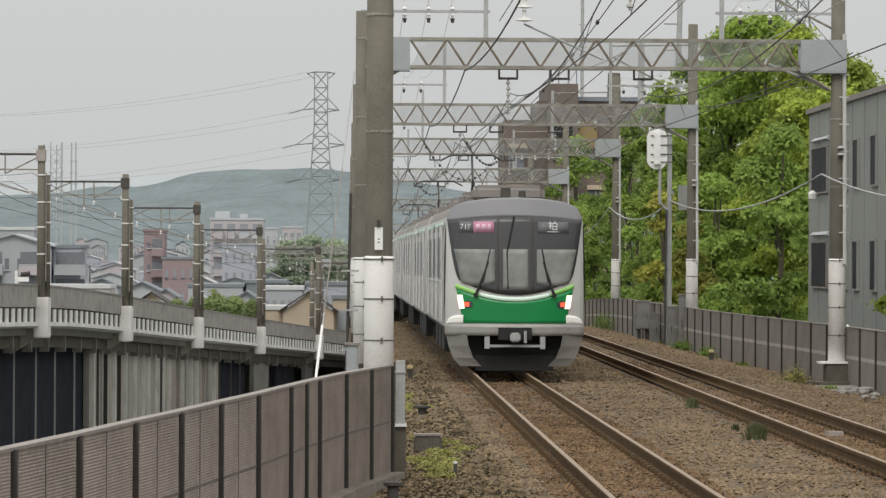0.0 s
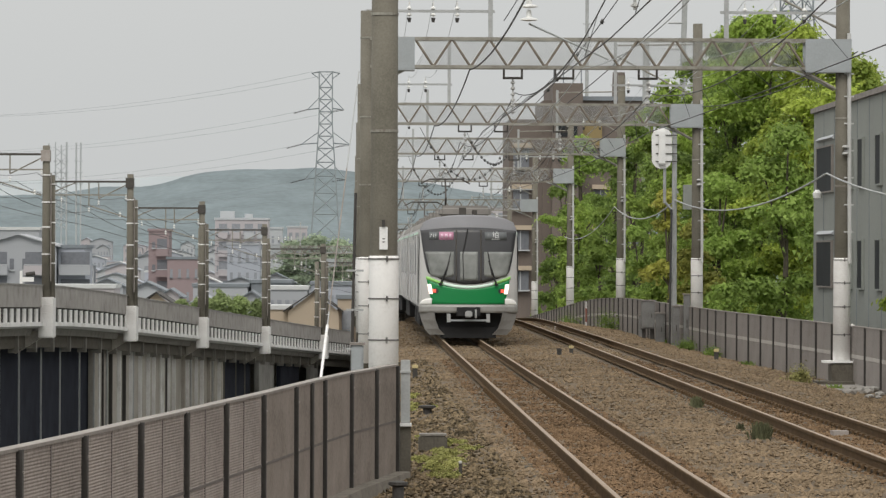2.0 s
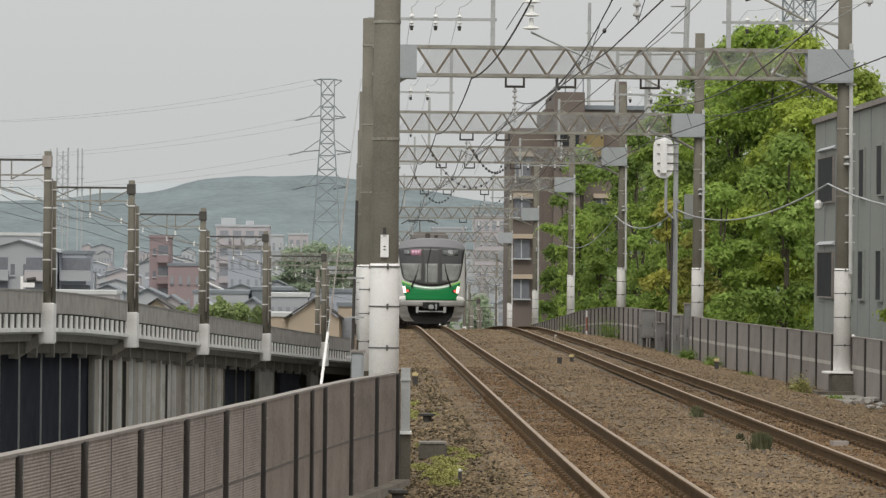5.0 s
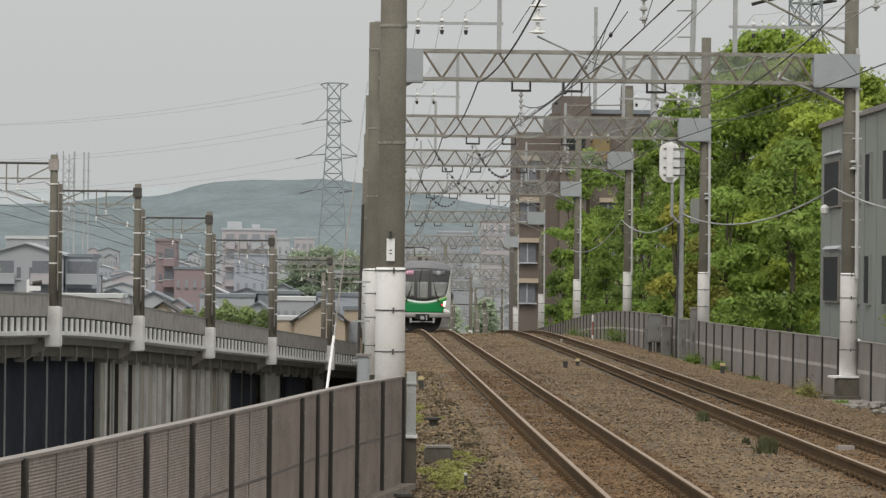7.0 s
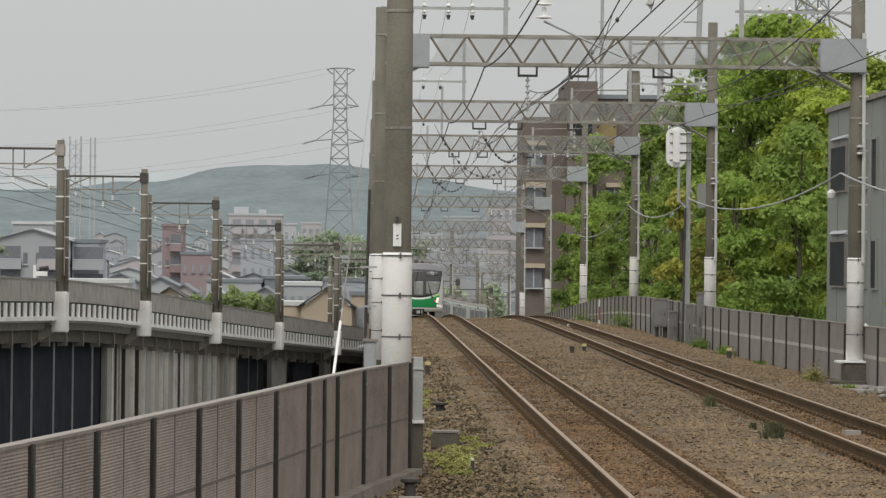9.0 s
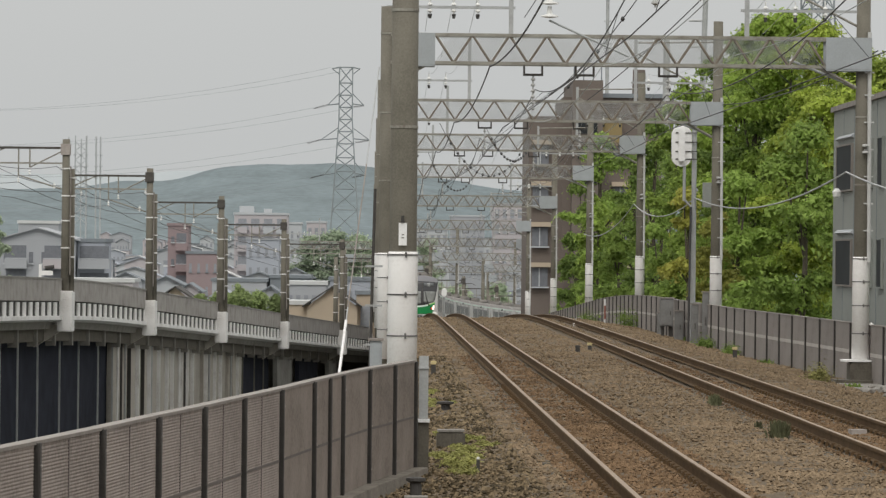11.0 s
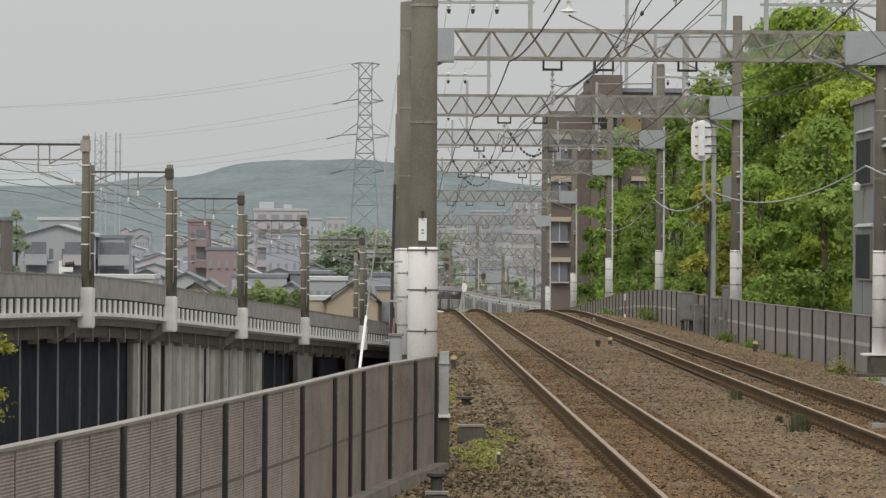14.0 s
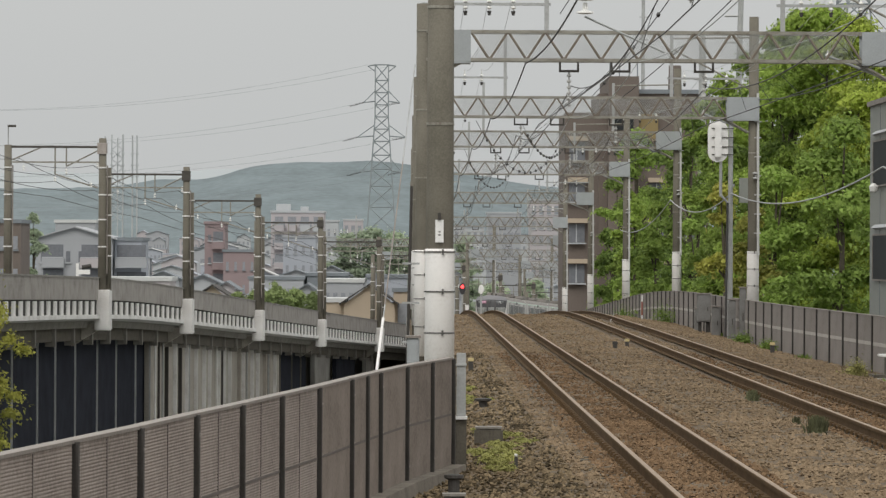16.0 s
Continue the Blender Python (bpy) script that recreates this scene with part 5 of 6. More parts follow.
    tuft("weed", 2.47, 64.5, -0.18, 0.05, 0.13, DRYBUSH, 60, 0.010, 5, "small dark weed in the ballast between the tracks")
    low_growth("shrub", 6.75, 99.0, -0.40, 0.2, 0.3, STRAWBUSH, 2600, 0.022, 6, "small rounded yellowish shrub at the foot of the barrier", 0.9)
    for i, (x, y, r, h) in enumerate(((7.1, 137, 0.2, 0.35), (7.0, 177, 0.28, 0.75), (7.15, 128, 0.15, 0.22), (6.7, 205, 0.4, 0.8))):
        low_growth("shrub", x, y, rail_z(y) - 0.48, r, h, LEAF_DEEP, 1800, 0.03, 60 + i, "scrambling green shrub against the barrier", 0.9)
    for i, (x, y) in enumerate(((7.3, 118), (7.5, 150), (7.4, 139), (7.6, 190), (7.2, 96), (7.5, 205))):
        tuft("weed", x, y, -0.5, 0.2, 0.16, LEAF_DEEP, 50, 0.012, 20 + i, "low green weed along the barrier")


def build_stones():
    """Loose ballast lying on the bed, too many to count."""
    rng = np.random.default_rng(3)
    shape = np.array([(1, 0, 0), (-1, 0, 0), (0, 1, 0), (0, -1, 0), (0, 0, 1), (0, 0, -1)], float)
    tri = np.array([(0, 2, 4), (2, 1, 4), (1, 3, 4), (3, 0, 4), (2, 0, 5), (1, 2, 5), (3, 1, 5), (0, 3, 5)])

    def heap(name, n, y0, y1, u0, u1, r0, r1, material, label, clear):
        y = y0 + (y1 - y0) * rng.uniform(0, 1, n) ** 1.25
        u = rng.uniform(u0, u1, n)
        ok = np.ones(n, bool)
        for c in (-0.565, 0.485, 2.985, 4.035):
            ok &= abs(u - c) > 0.10
        ok &= u > np.array([left_edge(v) + 0.35 for v in y])
        if clear is not None:
            ok &= clear(u)
        y, u = y[ok], u[ok]
        n = len(y)
        z = np.array([ballast_z(a) for a in u]) + rng.uniform(-0.012, 0.02, n)
        r = rng.uniform(r0, r1, n)[:, None, None]
        jit = shape[None] * rng.uniform(0.55, 1.25, (n, 6, 1)) + rng.normal(scale=0.18, size=(n, 6, 3))
        a = rng.uniform(0, 6.28, n)
        ca, sa = np.cos(a), np.sin(a)
        x2 = jit[:, :, 0] * ca[:, None] - jit[:, :, 1] * sa[:, None]
        y2 = jit[:, :, 0] * sa[:, None] + jit[:, :, 1] * ca[:, None]
        v = np.stack([x2, y2, jit[:, :, 2] * 0.75], -1) * r + np.stack([u, y, z], -1)[:, None]
        f = (np.arange(n) * 6)[:, None, None] + tri[None]
        ob = new(name, pydata(name, v.reshape(-1, 3).tolist(), f.reshape(-1, 3).tolist(), material))
        tagged(ob, label, "ballast", kind="stuff")

    def rusty(u):
        return (abs(u) < 0.95) | (abs(u - 3.7) < 0.95)

    heap("ballast", 46000, 41, 66, -4.5, 8.0, 0.022, 0.040, STONE, "loose brown-grey crushed stones", lambda u: ~rusty(u) & (u > -1.25))
    heap("mossy_ballast", 46000, 41, 66, -4.5, 8.0, 0.022, 0.042, MOSSSTONE, "dark mossy crushed stones beside the track", lambda u: u <= -1.25)
    heap("mossy_ballast", 26000, 66, 110, -3.2, 8.0, 0.028, 0.050, MOSSSTONE, "dark mossy crushed stones beside the track", lambda u: u <= -1.25)
    heap("ballast", 34000, 66, 110, -3.2, 8.0, 0.024, 0.042, STONE, "loose brown-grey crushed stones", lambda u: ~rusty(u) & (u > -1.25))
    heap("rusty_ballast", 40000, 41, 66, -1.0, 4.7, 0.020, 0.036, RUSTSTONE, "rust-stained crushed stones between the rails", rusty)
    heap("rusty_ballast", 20000, 66, 110, -1.0, 4.7, 0.022, 0.040, RUSTSTONE, "rust-stained crushed stones between the rails", rusty)
    heap("ballast", 24000, 110, 178, -3.2, 8.0, 0.028, 0.046, STONE, "loose brown-grey crushed stones", None)


# ---------------------------------------------------------------- buildings
def block(name, x0, x1, y, depth, top, wall, roof, label, storeys=0, columns=0, win=FARWIN, base=-9.1, gable=0.0, share=(0.55, 0.55), category="building", sills=True):
    """A building: walls, a roof with its edge or a gable, and windows set into the side that faces the line."""
    b = thing(name, pose((x0 + x1) / 2, y, base), label, category, "buildings of the town")
    w, h = (x1 - x0) / 2, top - base
    bm = bmesh.new()
    box(bm, -w, w, 0, depth, 0, h)
    part("wall", bm, wall, b)
    bm = bmesh.new()
    if gable:
        vs = [bm.verts.new(p) for p in ((-w - 0.4, -0.4, h - 0.1), (w + 0.4, -0.4, h - 0.1), (0, -0.4, h + gable), (-w - 0.4, depth + 0.4, h - 0.1), (w + 0.4, depth + 0.4, h - 0.1), (0, depth + 0.4, h + gable))]
        lo = [bm.verts.new(v.co + Vector((0, 0, 0.13))) for v in vs]
        for q in (vs, lo):
            bm.faces.new((q[0], q[2], q[5], q[3]))
            bm.faces.new((q[1], q[4], q[5], q[2]))
        for i, j in ((0, 2), (2, 1), (3, 5), (5, 4), (0, 3), (1, 4)):
            bm.faces.new((vs[i], vs[j], lo[j], lo[i]))
        part("roof", bm, roof, b)
        bm = bmesh.new()
        bm.faces.new([bm.verts.new(p) for p in ((-w, 0.01, h - 0.02), (w, 0.01, h - 0.02), (0, 0.01, h + gable))])
        part("gable_wall", bm, wall, b)
    else:
        box(bm, -w - 0.15, w + 0.15, -0.15, depth + 0.15, h, h + 0.35)
        part("roof", bm, roof, b)
    if storeys:
        sh, cw = min(3.0, h / storeys), 2 * w / columns
        bm = bmesh.new()
        box(bm, -cw * share[0] / 2, cw * share[0] / 2, -0.06, 0.04, -sh * share[1] / 2, sh * share[1] / 2)
        pane = mesh_of("window", bm, win)
        bm = bmesh.new()
        box(bm, -cw * share[0] / 2 - 0.08, cw * share[0] / 2 + 0.08, -0.2, 0.03, -sh * share[1] / 2 - 0.16, -sh * share[1] / 2 - 0.02)
        sill = mesh_of("sill", bm, roof if wall != roof else FARWHITE)
        for i in range(storeys):
            for j in range(columns):
                m = pose(-w + (j + 0.5) * cw, 0, h - (i + 0.6) * sh)
                o = shared("window", pane, b, m)
                if sills:
                    shared("sill", sill, o, Matrix())
    return b


def build_line_side_buildings():
    # grey office beyond the right-hand barrier: its long side runs with the line
    b = thing("office_building", Matrix(), "plain grey-green panelled building with narrow dark windows", "building")
    bm = bmesh.new()
    box(bm, 11.2, 24, 62, 139.5, -4.3, 6.8)
    part("wall", bm, FACADE, b)
    bm = bmesh.new()
    box(bm, 11.1, 24.1, 61.9, 139.6, 6.8, 6.95)
    part("roof_edge", bm, CAP, b)
    for k in range(1, 26):
        y = 139.5 - k * 3.0
        bm = bmesh.new()
        box(bm, 11.19, 11.21, y - 0.02, y + 0.02, -4.3, 6.8)
        part("panel_joint", bm, FARROOF, b)
    spans = [(133.8, 138.0, True)] + [(y - 1.2, y, False) for y in (129.7, 126.9, 122.6, 119.0, 115.2, 111.6, 107.8, 104.0)]
    for lo in (4.35, 1.5):
        for y0, y1, wide in spans:
            bm = bmesh.new()
            box(bm, 11.14, 11.3, y0, y1, lo, lo + 1.32)
            win = part("window", bm, OFFICEGLASS, b, "dark window")
            bm = bmesh.new()
            for z in (lo - 0.05, lo + 1.32):
                box(bm, 11.12, 11.2, y0 - 0.05, y1 + 0.05, z, z + 0.05)
            box(bm, 11.12, 11.2, y0 - 0.05, y0, lo, lo + 1.32)
            box(bm, 11.12, 11.2, y1, y1 + 0.05, lo, lo + 1.32)
            part("window_frame", bm, FACADE if not wide else CAP, win)
            if wide:
                bm = bmesh.new()
                vs = [bm.verts.new(p) for p in ((11.2, y0 - 0.2, lo + 1.66), (11.2, y1 + 0.1, lo + 1.66), (11.08, y1 + 0.1, lo + 1.56), (11.08, y0 - 0.2, lo + 1.56), (11.2, y0 - 0.2, lo + 1.52), (11.2, y1 + 0.1, lo + 1.52))]
                for f in ((0, 1, 2, 3), (3, 2, 5, 4), (0, 3, 4), (1, 5, 2)):
                    bm.faces.new([vs[i] for i in f])
                part("awning", bm, FARWHITE, win, "small pale awning")
    bm = bmesh.new()
    lathe(bm, [(0.02, 0), (0.12, 0.05), (0.14, 0.2), (0.05, 0.3)], 12, pose(10.95, 136, 4.1))
    part("wall_lamp", bm, PORCELAIN, b, "round white wall lamp")
    # brown apartment block beyond the trees
    b = thing("apartment_block", Matrix(), "brown tiled apartment block with stepped top and small windows", "building")
    for name, x0, x1, y0, top, material in (("wall", 10.9, 19.0, 330, 13.9, BROWNTILE), ("low_wing", 8.45, 10.9, 330.2, 12.5, BROWNTILE), ("stair_tower", 11.55, 13.75, 328.5, 15.1, BROWNTILE), ("ochre_bay", 13.8, 15.2, 329.4, 12.4, OCHRE)):
        bm = bmesh.new()
        box(bm, x0, x1, y0, 344, -6 if name != "ochre_bay" else 10.6, top)
        part(name, bm, material, b)
    bm = bmesh.new()
    box(bm, 13.2, 19.2, 329.8, 344.2, 13.9, 14.2)
    part("roof_edge", bm, FARROOF, b)
    bm = bmesh.new()
    rod(bm, (16.5, 331, 14.2), (16.5, 331, 16.0), 0.5, 0.45, 14)
    part("water_tank", bm, BROWNTILE, b, "dark round roof tank")
    bm = bmesh.new()
    for x in (11.65, 12.35, 13.05, 13.65):
        rod(bm, (x, 329, 15.1), (x, 329, 16.3), 0.04, n=6)
    rod(bm, (11.65, 329, 16.2), (13.65, 329, 16.2), 0.04, n=6)
    part("roof_railing", bm, FARROOF, b)
    for z in (0.05, 3.0, 6.0, 9.0):
        for x0 in (8.75, 14.6, 16.8):
            bm = bmesh.new()
            box(bm, x0, x0 + 1.15, 329.9, 330.1, z, z + 1.35)
            win = part("window", bm, FARSHADE, b)
            bm = bmesh.new()
            box(bm, x0 + 0.5, x0 + 0.58, 329.85, 329.95, z, z + 1.35)
            box(bm, x0 - 0.1, x0 + 1.25, 329.75, 330.0, z - 0.12, z - 0.02)
            part("window_frame", bm, FARWHITE, win)
            bm = bmesh.new()
            box(bm, x0 - 0.1, x0 + 1.35, 329.5, 330.0, z + 1.42, z + 1.75)
            part("window_hood", bm, CREAM, win, "pale window hood")
    for z in (7.5, 9.4, 11.2):
        bm = bmesh.new()
        box(bm, 11.95, 13.35, 328.4, 328.6, z, z + 0.9)
        part("stair_opening", bm, WINDOW, b)


def balconies(b, x0, x1, rows, depth, material, shade=FARSHADE):
    """Stacked balcony fronts, with flat dark panels painting the shade of their recesses, one part each."""
    for z in rows:
        bm = bmesh.new()
        box(bm, x0, x1, -depth, 0.0, z, z + 0.95)
        front = part("balcony", bm, material, b)
        bm = bmesh.new()
        box(bm, x0 + 0.1, x1 - 0.1, -0.05, 0.02, z + 0.95, z + 2.3)
        part("recess", bm, shade, front)
        bm = bmesh.new()
        box(bm, x0 + 0.05, x1 - 0.05, -depth - 0.03, -depth, z + 0.97, z + 1.06)
        part("balcony_rail", bm, FARWHITE, front)


def build_town():
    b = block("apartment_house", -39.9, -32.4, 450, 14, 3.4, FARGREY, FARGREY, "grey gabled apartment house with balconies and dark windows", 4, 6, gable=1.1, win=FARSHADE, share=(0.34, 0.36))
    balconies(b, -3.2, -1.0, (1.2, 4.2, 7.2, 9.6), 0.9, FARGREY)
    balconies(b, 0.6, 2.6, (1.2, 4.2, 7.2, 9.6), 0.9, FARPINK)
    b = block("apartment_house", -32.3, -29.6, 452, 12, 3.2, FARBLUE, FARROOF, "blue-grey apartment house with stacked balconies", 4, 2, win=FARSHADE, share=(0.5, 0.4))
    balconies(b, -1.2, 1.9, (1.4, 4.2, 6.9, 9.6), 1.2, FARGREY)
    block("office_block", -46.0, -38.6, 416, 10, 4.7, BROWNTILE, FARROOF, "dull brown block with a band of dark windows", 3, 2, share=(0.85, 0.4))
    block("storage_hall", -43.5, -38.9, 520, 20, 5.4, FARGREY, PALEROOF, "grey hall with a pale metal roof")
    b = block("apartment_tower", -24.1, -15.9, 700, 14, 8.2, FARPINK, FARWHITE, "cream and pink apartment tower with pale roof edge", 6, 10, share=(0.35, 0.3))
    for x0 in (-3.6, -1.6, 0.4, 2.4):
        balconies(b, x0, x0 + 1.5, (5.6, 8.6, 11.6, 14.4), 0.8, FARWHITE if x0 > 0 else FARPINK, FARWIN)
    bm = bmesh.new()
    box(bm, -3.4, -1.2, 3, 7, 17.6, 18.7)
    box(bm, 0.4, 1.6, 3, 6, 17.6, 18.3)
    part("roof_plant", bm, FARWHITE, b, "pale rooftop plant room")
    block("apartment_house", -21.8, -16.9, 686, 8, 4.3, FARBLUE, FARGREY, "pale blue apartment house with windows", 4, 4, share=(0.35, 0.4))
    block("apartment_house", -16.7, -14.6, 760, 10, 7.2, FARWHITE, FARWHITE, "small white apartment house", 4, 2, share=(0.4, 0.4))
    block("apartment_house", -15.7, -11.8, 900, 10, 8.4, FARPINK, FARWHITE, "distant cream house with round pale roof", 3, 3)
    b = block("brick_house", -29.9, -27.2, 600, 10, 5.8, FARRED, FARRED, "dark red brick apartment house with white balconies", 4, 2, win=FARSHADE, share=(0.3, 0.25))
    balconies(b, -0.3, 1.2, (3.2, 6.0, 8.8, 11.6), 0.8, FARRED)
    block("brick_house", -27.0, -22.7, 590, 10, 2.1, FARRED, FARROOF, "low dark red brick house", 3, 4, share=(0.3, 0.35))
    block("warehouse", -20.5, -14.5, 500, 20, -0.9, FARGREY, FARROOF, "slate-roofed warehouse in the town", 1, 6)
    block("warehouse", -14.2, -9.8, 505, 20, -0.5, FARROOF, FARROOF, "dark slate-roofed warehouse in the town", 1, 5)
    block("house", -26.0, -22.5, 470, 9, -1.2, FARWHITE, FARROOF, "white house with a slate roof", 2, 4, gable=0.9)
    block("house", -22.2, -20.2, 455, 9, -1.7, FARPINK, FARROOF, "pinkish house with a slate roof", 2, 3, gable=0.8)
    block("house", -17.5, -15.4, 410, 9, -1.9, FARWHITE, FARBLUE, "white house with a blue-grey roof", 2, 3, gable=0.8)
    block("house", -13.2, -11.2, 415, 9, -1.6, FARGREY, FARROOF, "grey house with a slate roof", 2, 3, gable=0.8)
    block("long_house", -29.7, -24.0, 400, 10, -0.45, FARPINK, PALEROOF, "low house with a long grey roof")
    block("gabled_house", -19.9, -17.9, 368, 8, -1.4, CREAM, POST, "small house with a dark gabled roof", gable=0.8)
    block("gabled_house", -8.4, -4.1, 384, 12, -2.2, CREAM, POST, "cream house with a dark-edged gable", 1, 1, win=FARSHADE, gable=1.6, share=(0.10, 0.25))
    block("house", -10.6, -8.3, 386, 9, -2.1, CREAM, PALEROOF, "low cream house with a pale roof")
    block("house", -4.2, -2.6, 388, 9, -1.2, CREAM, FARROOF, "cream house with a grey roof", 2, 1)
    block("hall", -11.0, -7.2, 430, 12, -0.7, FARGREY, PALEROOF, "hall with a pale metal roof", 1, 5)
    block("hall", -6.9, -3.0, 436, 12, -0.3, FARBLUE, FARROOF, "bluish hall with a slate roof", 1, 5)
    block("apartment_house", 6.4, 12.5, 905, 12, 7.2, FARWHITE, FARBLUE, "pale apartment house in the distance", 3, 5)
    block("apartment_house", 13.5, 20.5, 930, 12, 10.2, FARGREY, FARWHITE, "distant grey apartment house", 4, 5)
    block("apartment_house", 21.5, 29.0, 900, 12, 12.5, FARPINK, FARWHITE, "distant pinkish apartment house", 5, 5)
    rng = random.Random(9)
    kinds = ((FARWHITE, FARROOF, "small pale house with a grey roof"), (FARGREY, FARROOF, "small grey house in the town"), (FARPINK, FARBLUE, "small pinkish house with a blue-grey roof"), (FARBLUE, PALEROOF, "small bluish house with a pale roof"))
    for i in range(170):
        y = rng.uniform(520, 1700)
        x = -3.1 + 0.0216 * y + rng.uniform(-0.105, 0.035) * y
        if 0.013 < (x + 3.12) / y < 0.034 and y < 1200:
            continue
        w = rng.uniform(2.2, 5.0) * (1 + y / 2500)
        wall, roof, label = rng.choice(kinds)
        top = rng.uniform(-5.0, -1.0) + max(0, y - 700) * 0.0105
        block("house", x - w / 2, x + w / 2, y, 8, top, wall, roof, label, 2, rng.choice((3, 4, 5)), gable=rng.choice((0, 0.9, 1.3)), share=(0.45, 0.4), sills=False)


def ridge(name, y, x0, x1, height, material, label, seed):
    verts, faces, k, rows = [], [], 160, 10
    for j in range(rows + 1):
        for i in range(k + 1):
            x = x0 + (x1 - x0) * i / k
            t = j / rows
            n = noise.fractal(Vector((x * 0.02 + seed, j * 0.7, seed)), 1.0, 2.0, 5) * 2.2
            verts.append((x, y - 420 * (1 - t) ** 1.2, -10 + (height(x) + 10) * t ** 0.8 + n * t))
    for j in range(rows):
        for i in range(k):
            a = j * (k + 1) + i
            faces.append((a, a + 1, a + k + 2, a + k + 1))
    tagged(new(name, pydata(name, verts, faces, material, True)), label, "hill", kind="structure")


def build_distance():
    def near(x):
        return 43 + 19 / (1 + math.exp(-(x + 128) / 16)) / (1 + math.exp((x - 50) / 24)) + 4 * math.exp(-((x + 170) / 30) ** 2)

    def far(x):
        return 68 + 10 * math.exp(-((x + 230) / 160) ** 2) + 3 * math.sin(x * 0.03)

    ridge("backdrop_hill", 3000, -520, 620, near, HAZEHILL, "hazy wooded ridge behind the town", 1.0)
    ridge("backdrop_far_hill", 4300, -900, 900, far, HAZEFARHILL, "pale far hills in haze", 7.0)
    # lattice pylon
    p = thing("transmission_tower", pose(-10.4, 1300, -9), "tall grey steel lattice transmission tower", "pylon")
    H = 65.0

    def half(z):
        return 5.2 - 3.3 * min(1, z / 50) if z < 50 else 1.9

    lev = [0, 9, 17, 24, 30, 35, 39, 43, 46.5, 50, 53.5, 57, 60.5, H]
    for sx, sy in ((-1, -1), (1, -1), (1, 1), (-1, 1)):
        bm = bmesh.new()
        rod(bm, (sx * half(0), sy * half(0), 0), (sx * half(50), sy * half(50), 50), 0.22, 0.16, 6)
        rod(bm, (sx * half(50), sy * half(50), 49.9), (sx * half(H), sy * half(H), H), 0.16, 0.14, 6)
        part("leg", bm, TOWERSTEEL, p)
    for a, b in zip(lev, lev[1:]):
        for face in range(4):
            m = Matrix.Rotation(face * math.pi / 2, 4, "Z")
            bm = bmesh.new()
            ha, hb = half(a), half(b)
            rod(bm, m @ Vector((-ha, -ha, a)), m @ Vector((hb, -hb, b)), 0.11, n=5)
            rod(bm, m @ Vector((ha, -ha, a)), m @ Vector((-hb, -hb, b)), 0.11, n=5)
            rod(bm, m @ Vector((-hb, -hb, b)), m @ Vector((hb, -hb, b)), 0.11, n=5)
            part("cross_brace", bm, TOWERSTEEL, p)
    tips = []
    for z, reach in ((H, 4.0), (54.5, 5.2), (44.5, 7.0), (34.5, 6.0)):
        for s in (-1, 1):
            bm = bmesh.new()
            w = half(z)
            rod(bm, (s * w, -w, z), (s * reach, 0, z - 0.4), 0.14, n=5)
            rod(bm, (s * w, w, z), (s * reach, 0, z - 0.4), 0.14, n=5)
            rod(bm, (s * w, 0, z + (3.0 if z < H else -2.0)), (s * reach, 0, z - 0.4), 0.14, n=5)
            arm = part("cross_arm", bm, TOWERSTEEL, p)
            if z < H:
                bm = bmesh.new()
                insulator(bm, 0, 0, 0, 4.2, 0.28)
                q = part("insulator_string", bm, DARKSTEEL, arm)
                q.matrix_basis = pose(s * reach, 0, z - 0.4, 0, -105 if s < 0 else -100, 0)
            tips.append((s * reach - 4 if z < H else s * reach, 0, z - 1.2 if z < H else z))
    for tx, ty, tz in tips:
        a = Vector((-10.4 + tx, 1300, -9 + tz))
        w = catenary("power_line", [a, Vector((-190 + tx, 1420, 26 + (tz - 40) * 0.9))], 0.035, 7, TOWERSTEEL, seg=30)
        tagged(w, "thin high-voltage conductor hanging from the tower", "cable", "power lines")
    copy_thing(p, pose(66, 700, -9, 0, 0, 20))
    # radio masts on the left
    r = thing("radio_mast", pose(-41.0, 600, -9), "cluster of pale thin radio masts", "mast")
    for i, (dx, top, w) in enumerate(((-2.2, 26.4, 0.09), (-1.3, 26.6, 0.09), (-0.5, 26.2, 0.09), (0.2, 26.6, 0.12), (1.5, 26.5, 0.12), (2.1, 26.5, 0.12))):
        bm = bmesh.new()
        rod(bm, (dx, 0, 0), (dx * 0.98, 0, top), w, n=6)
        for z in (19.5, 21, 22.5, 24):
            box(bm, dx - 0.25, dx + 0.25, -0.2, 0.2, z, z + 0.1)
        part("mast", bm, PALEMAST, r)
    bm = bmesh.new()
    for z in np.arange(15, 25, 1.2):
        rod(bm, (-1.3, 0, z), (0.2, 0, z + 1.2), 0.05, n=4)
        rod(bm, (0.2, 0, z), (-1.3, 0, z + 1.2), 0.05, n=4)
    part("lattice", bm, PALEMAST, r)
    # slim masts behind the gantries
    for x, y, base, top, r0, label in ((18.8, 420, -8, 27.0, 0.22, "tall slim pale radio mast"), (11.2, 200, -4, 15.5, 0.17, "leaning grey concrete pole"), (14.0, 262, -4, 15.0, 0.28, "slim brown chimney-like pole")):
        m = thing("utility_mast", pose(x, y, base), label, "mast")
        bm = bmesh.new()
        rod(bm, (0, 0, 0), (0.5 if y == 200 else 0, 0, top - base), r0, r0 * 0.7, 10)
        part("pole", bm, GALV, m)
        for k in range(3):
            bm = bmesh.new()
            z = (top - base) * (0.8 + 0.06 * k)
            rod(bm, (-r0 * 1.6, 0, z), (r0 * 2.2, 0, z), 0.05, n=6)
            part("rung", bm, GALV, m)


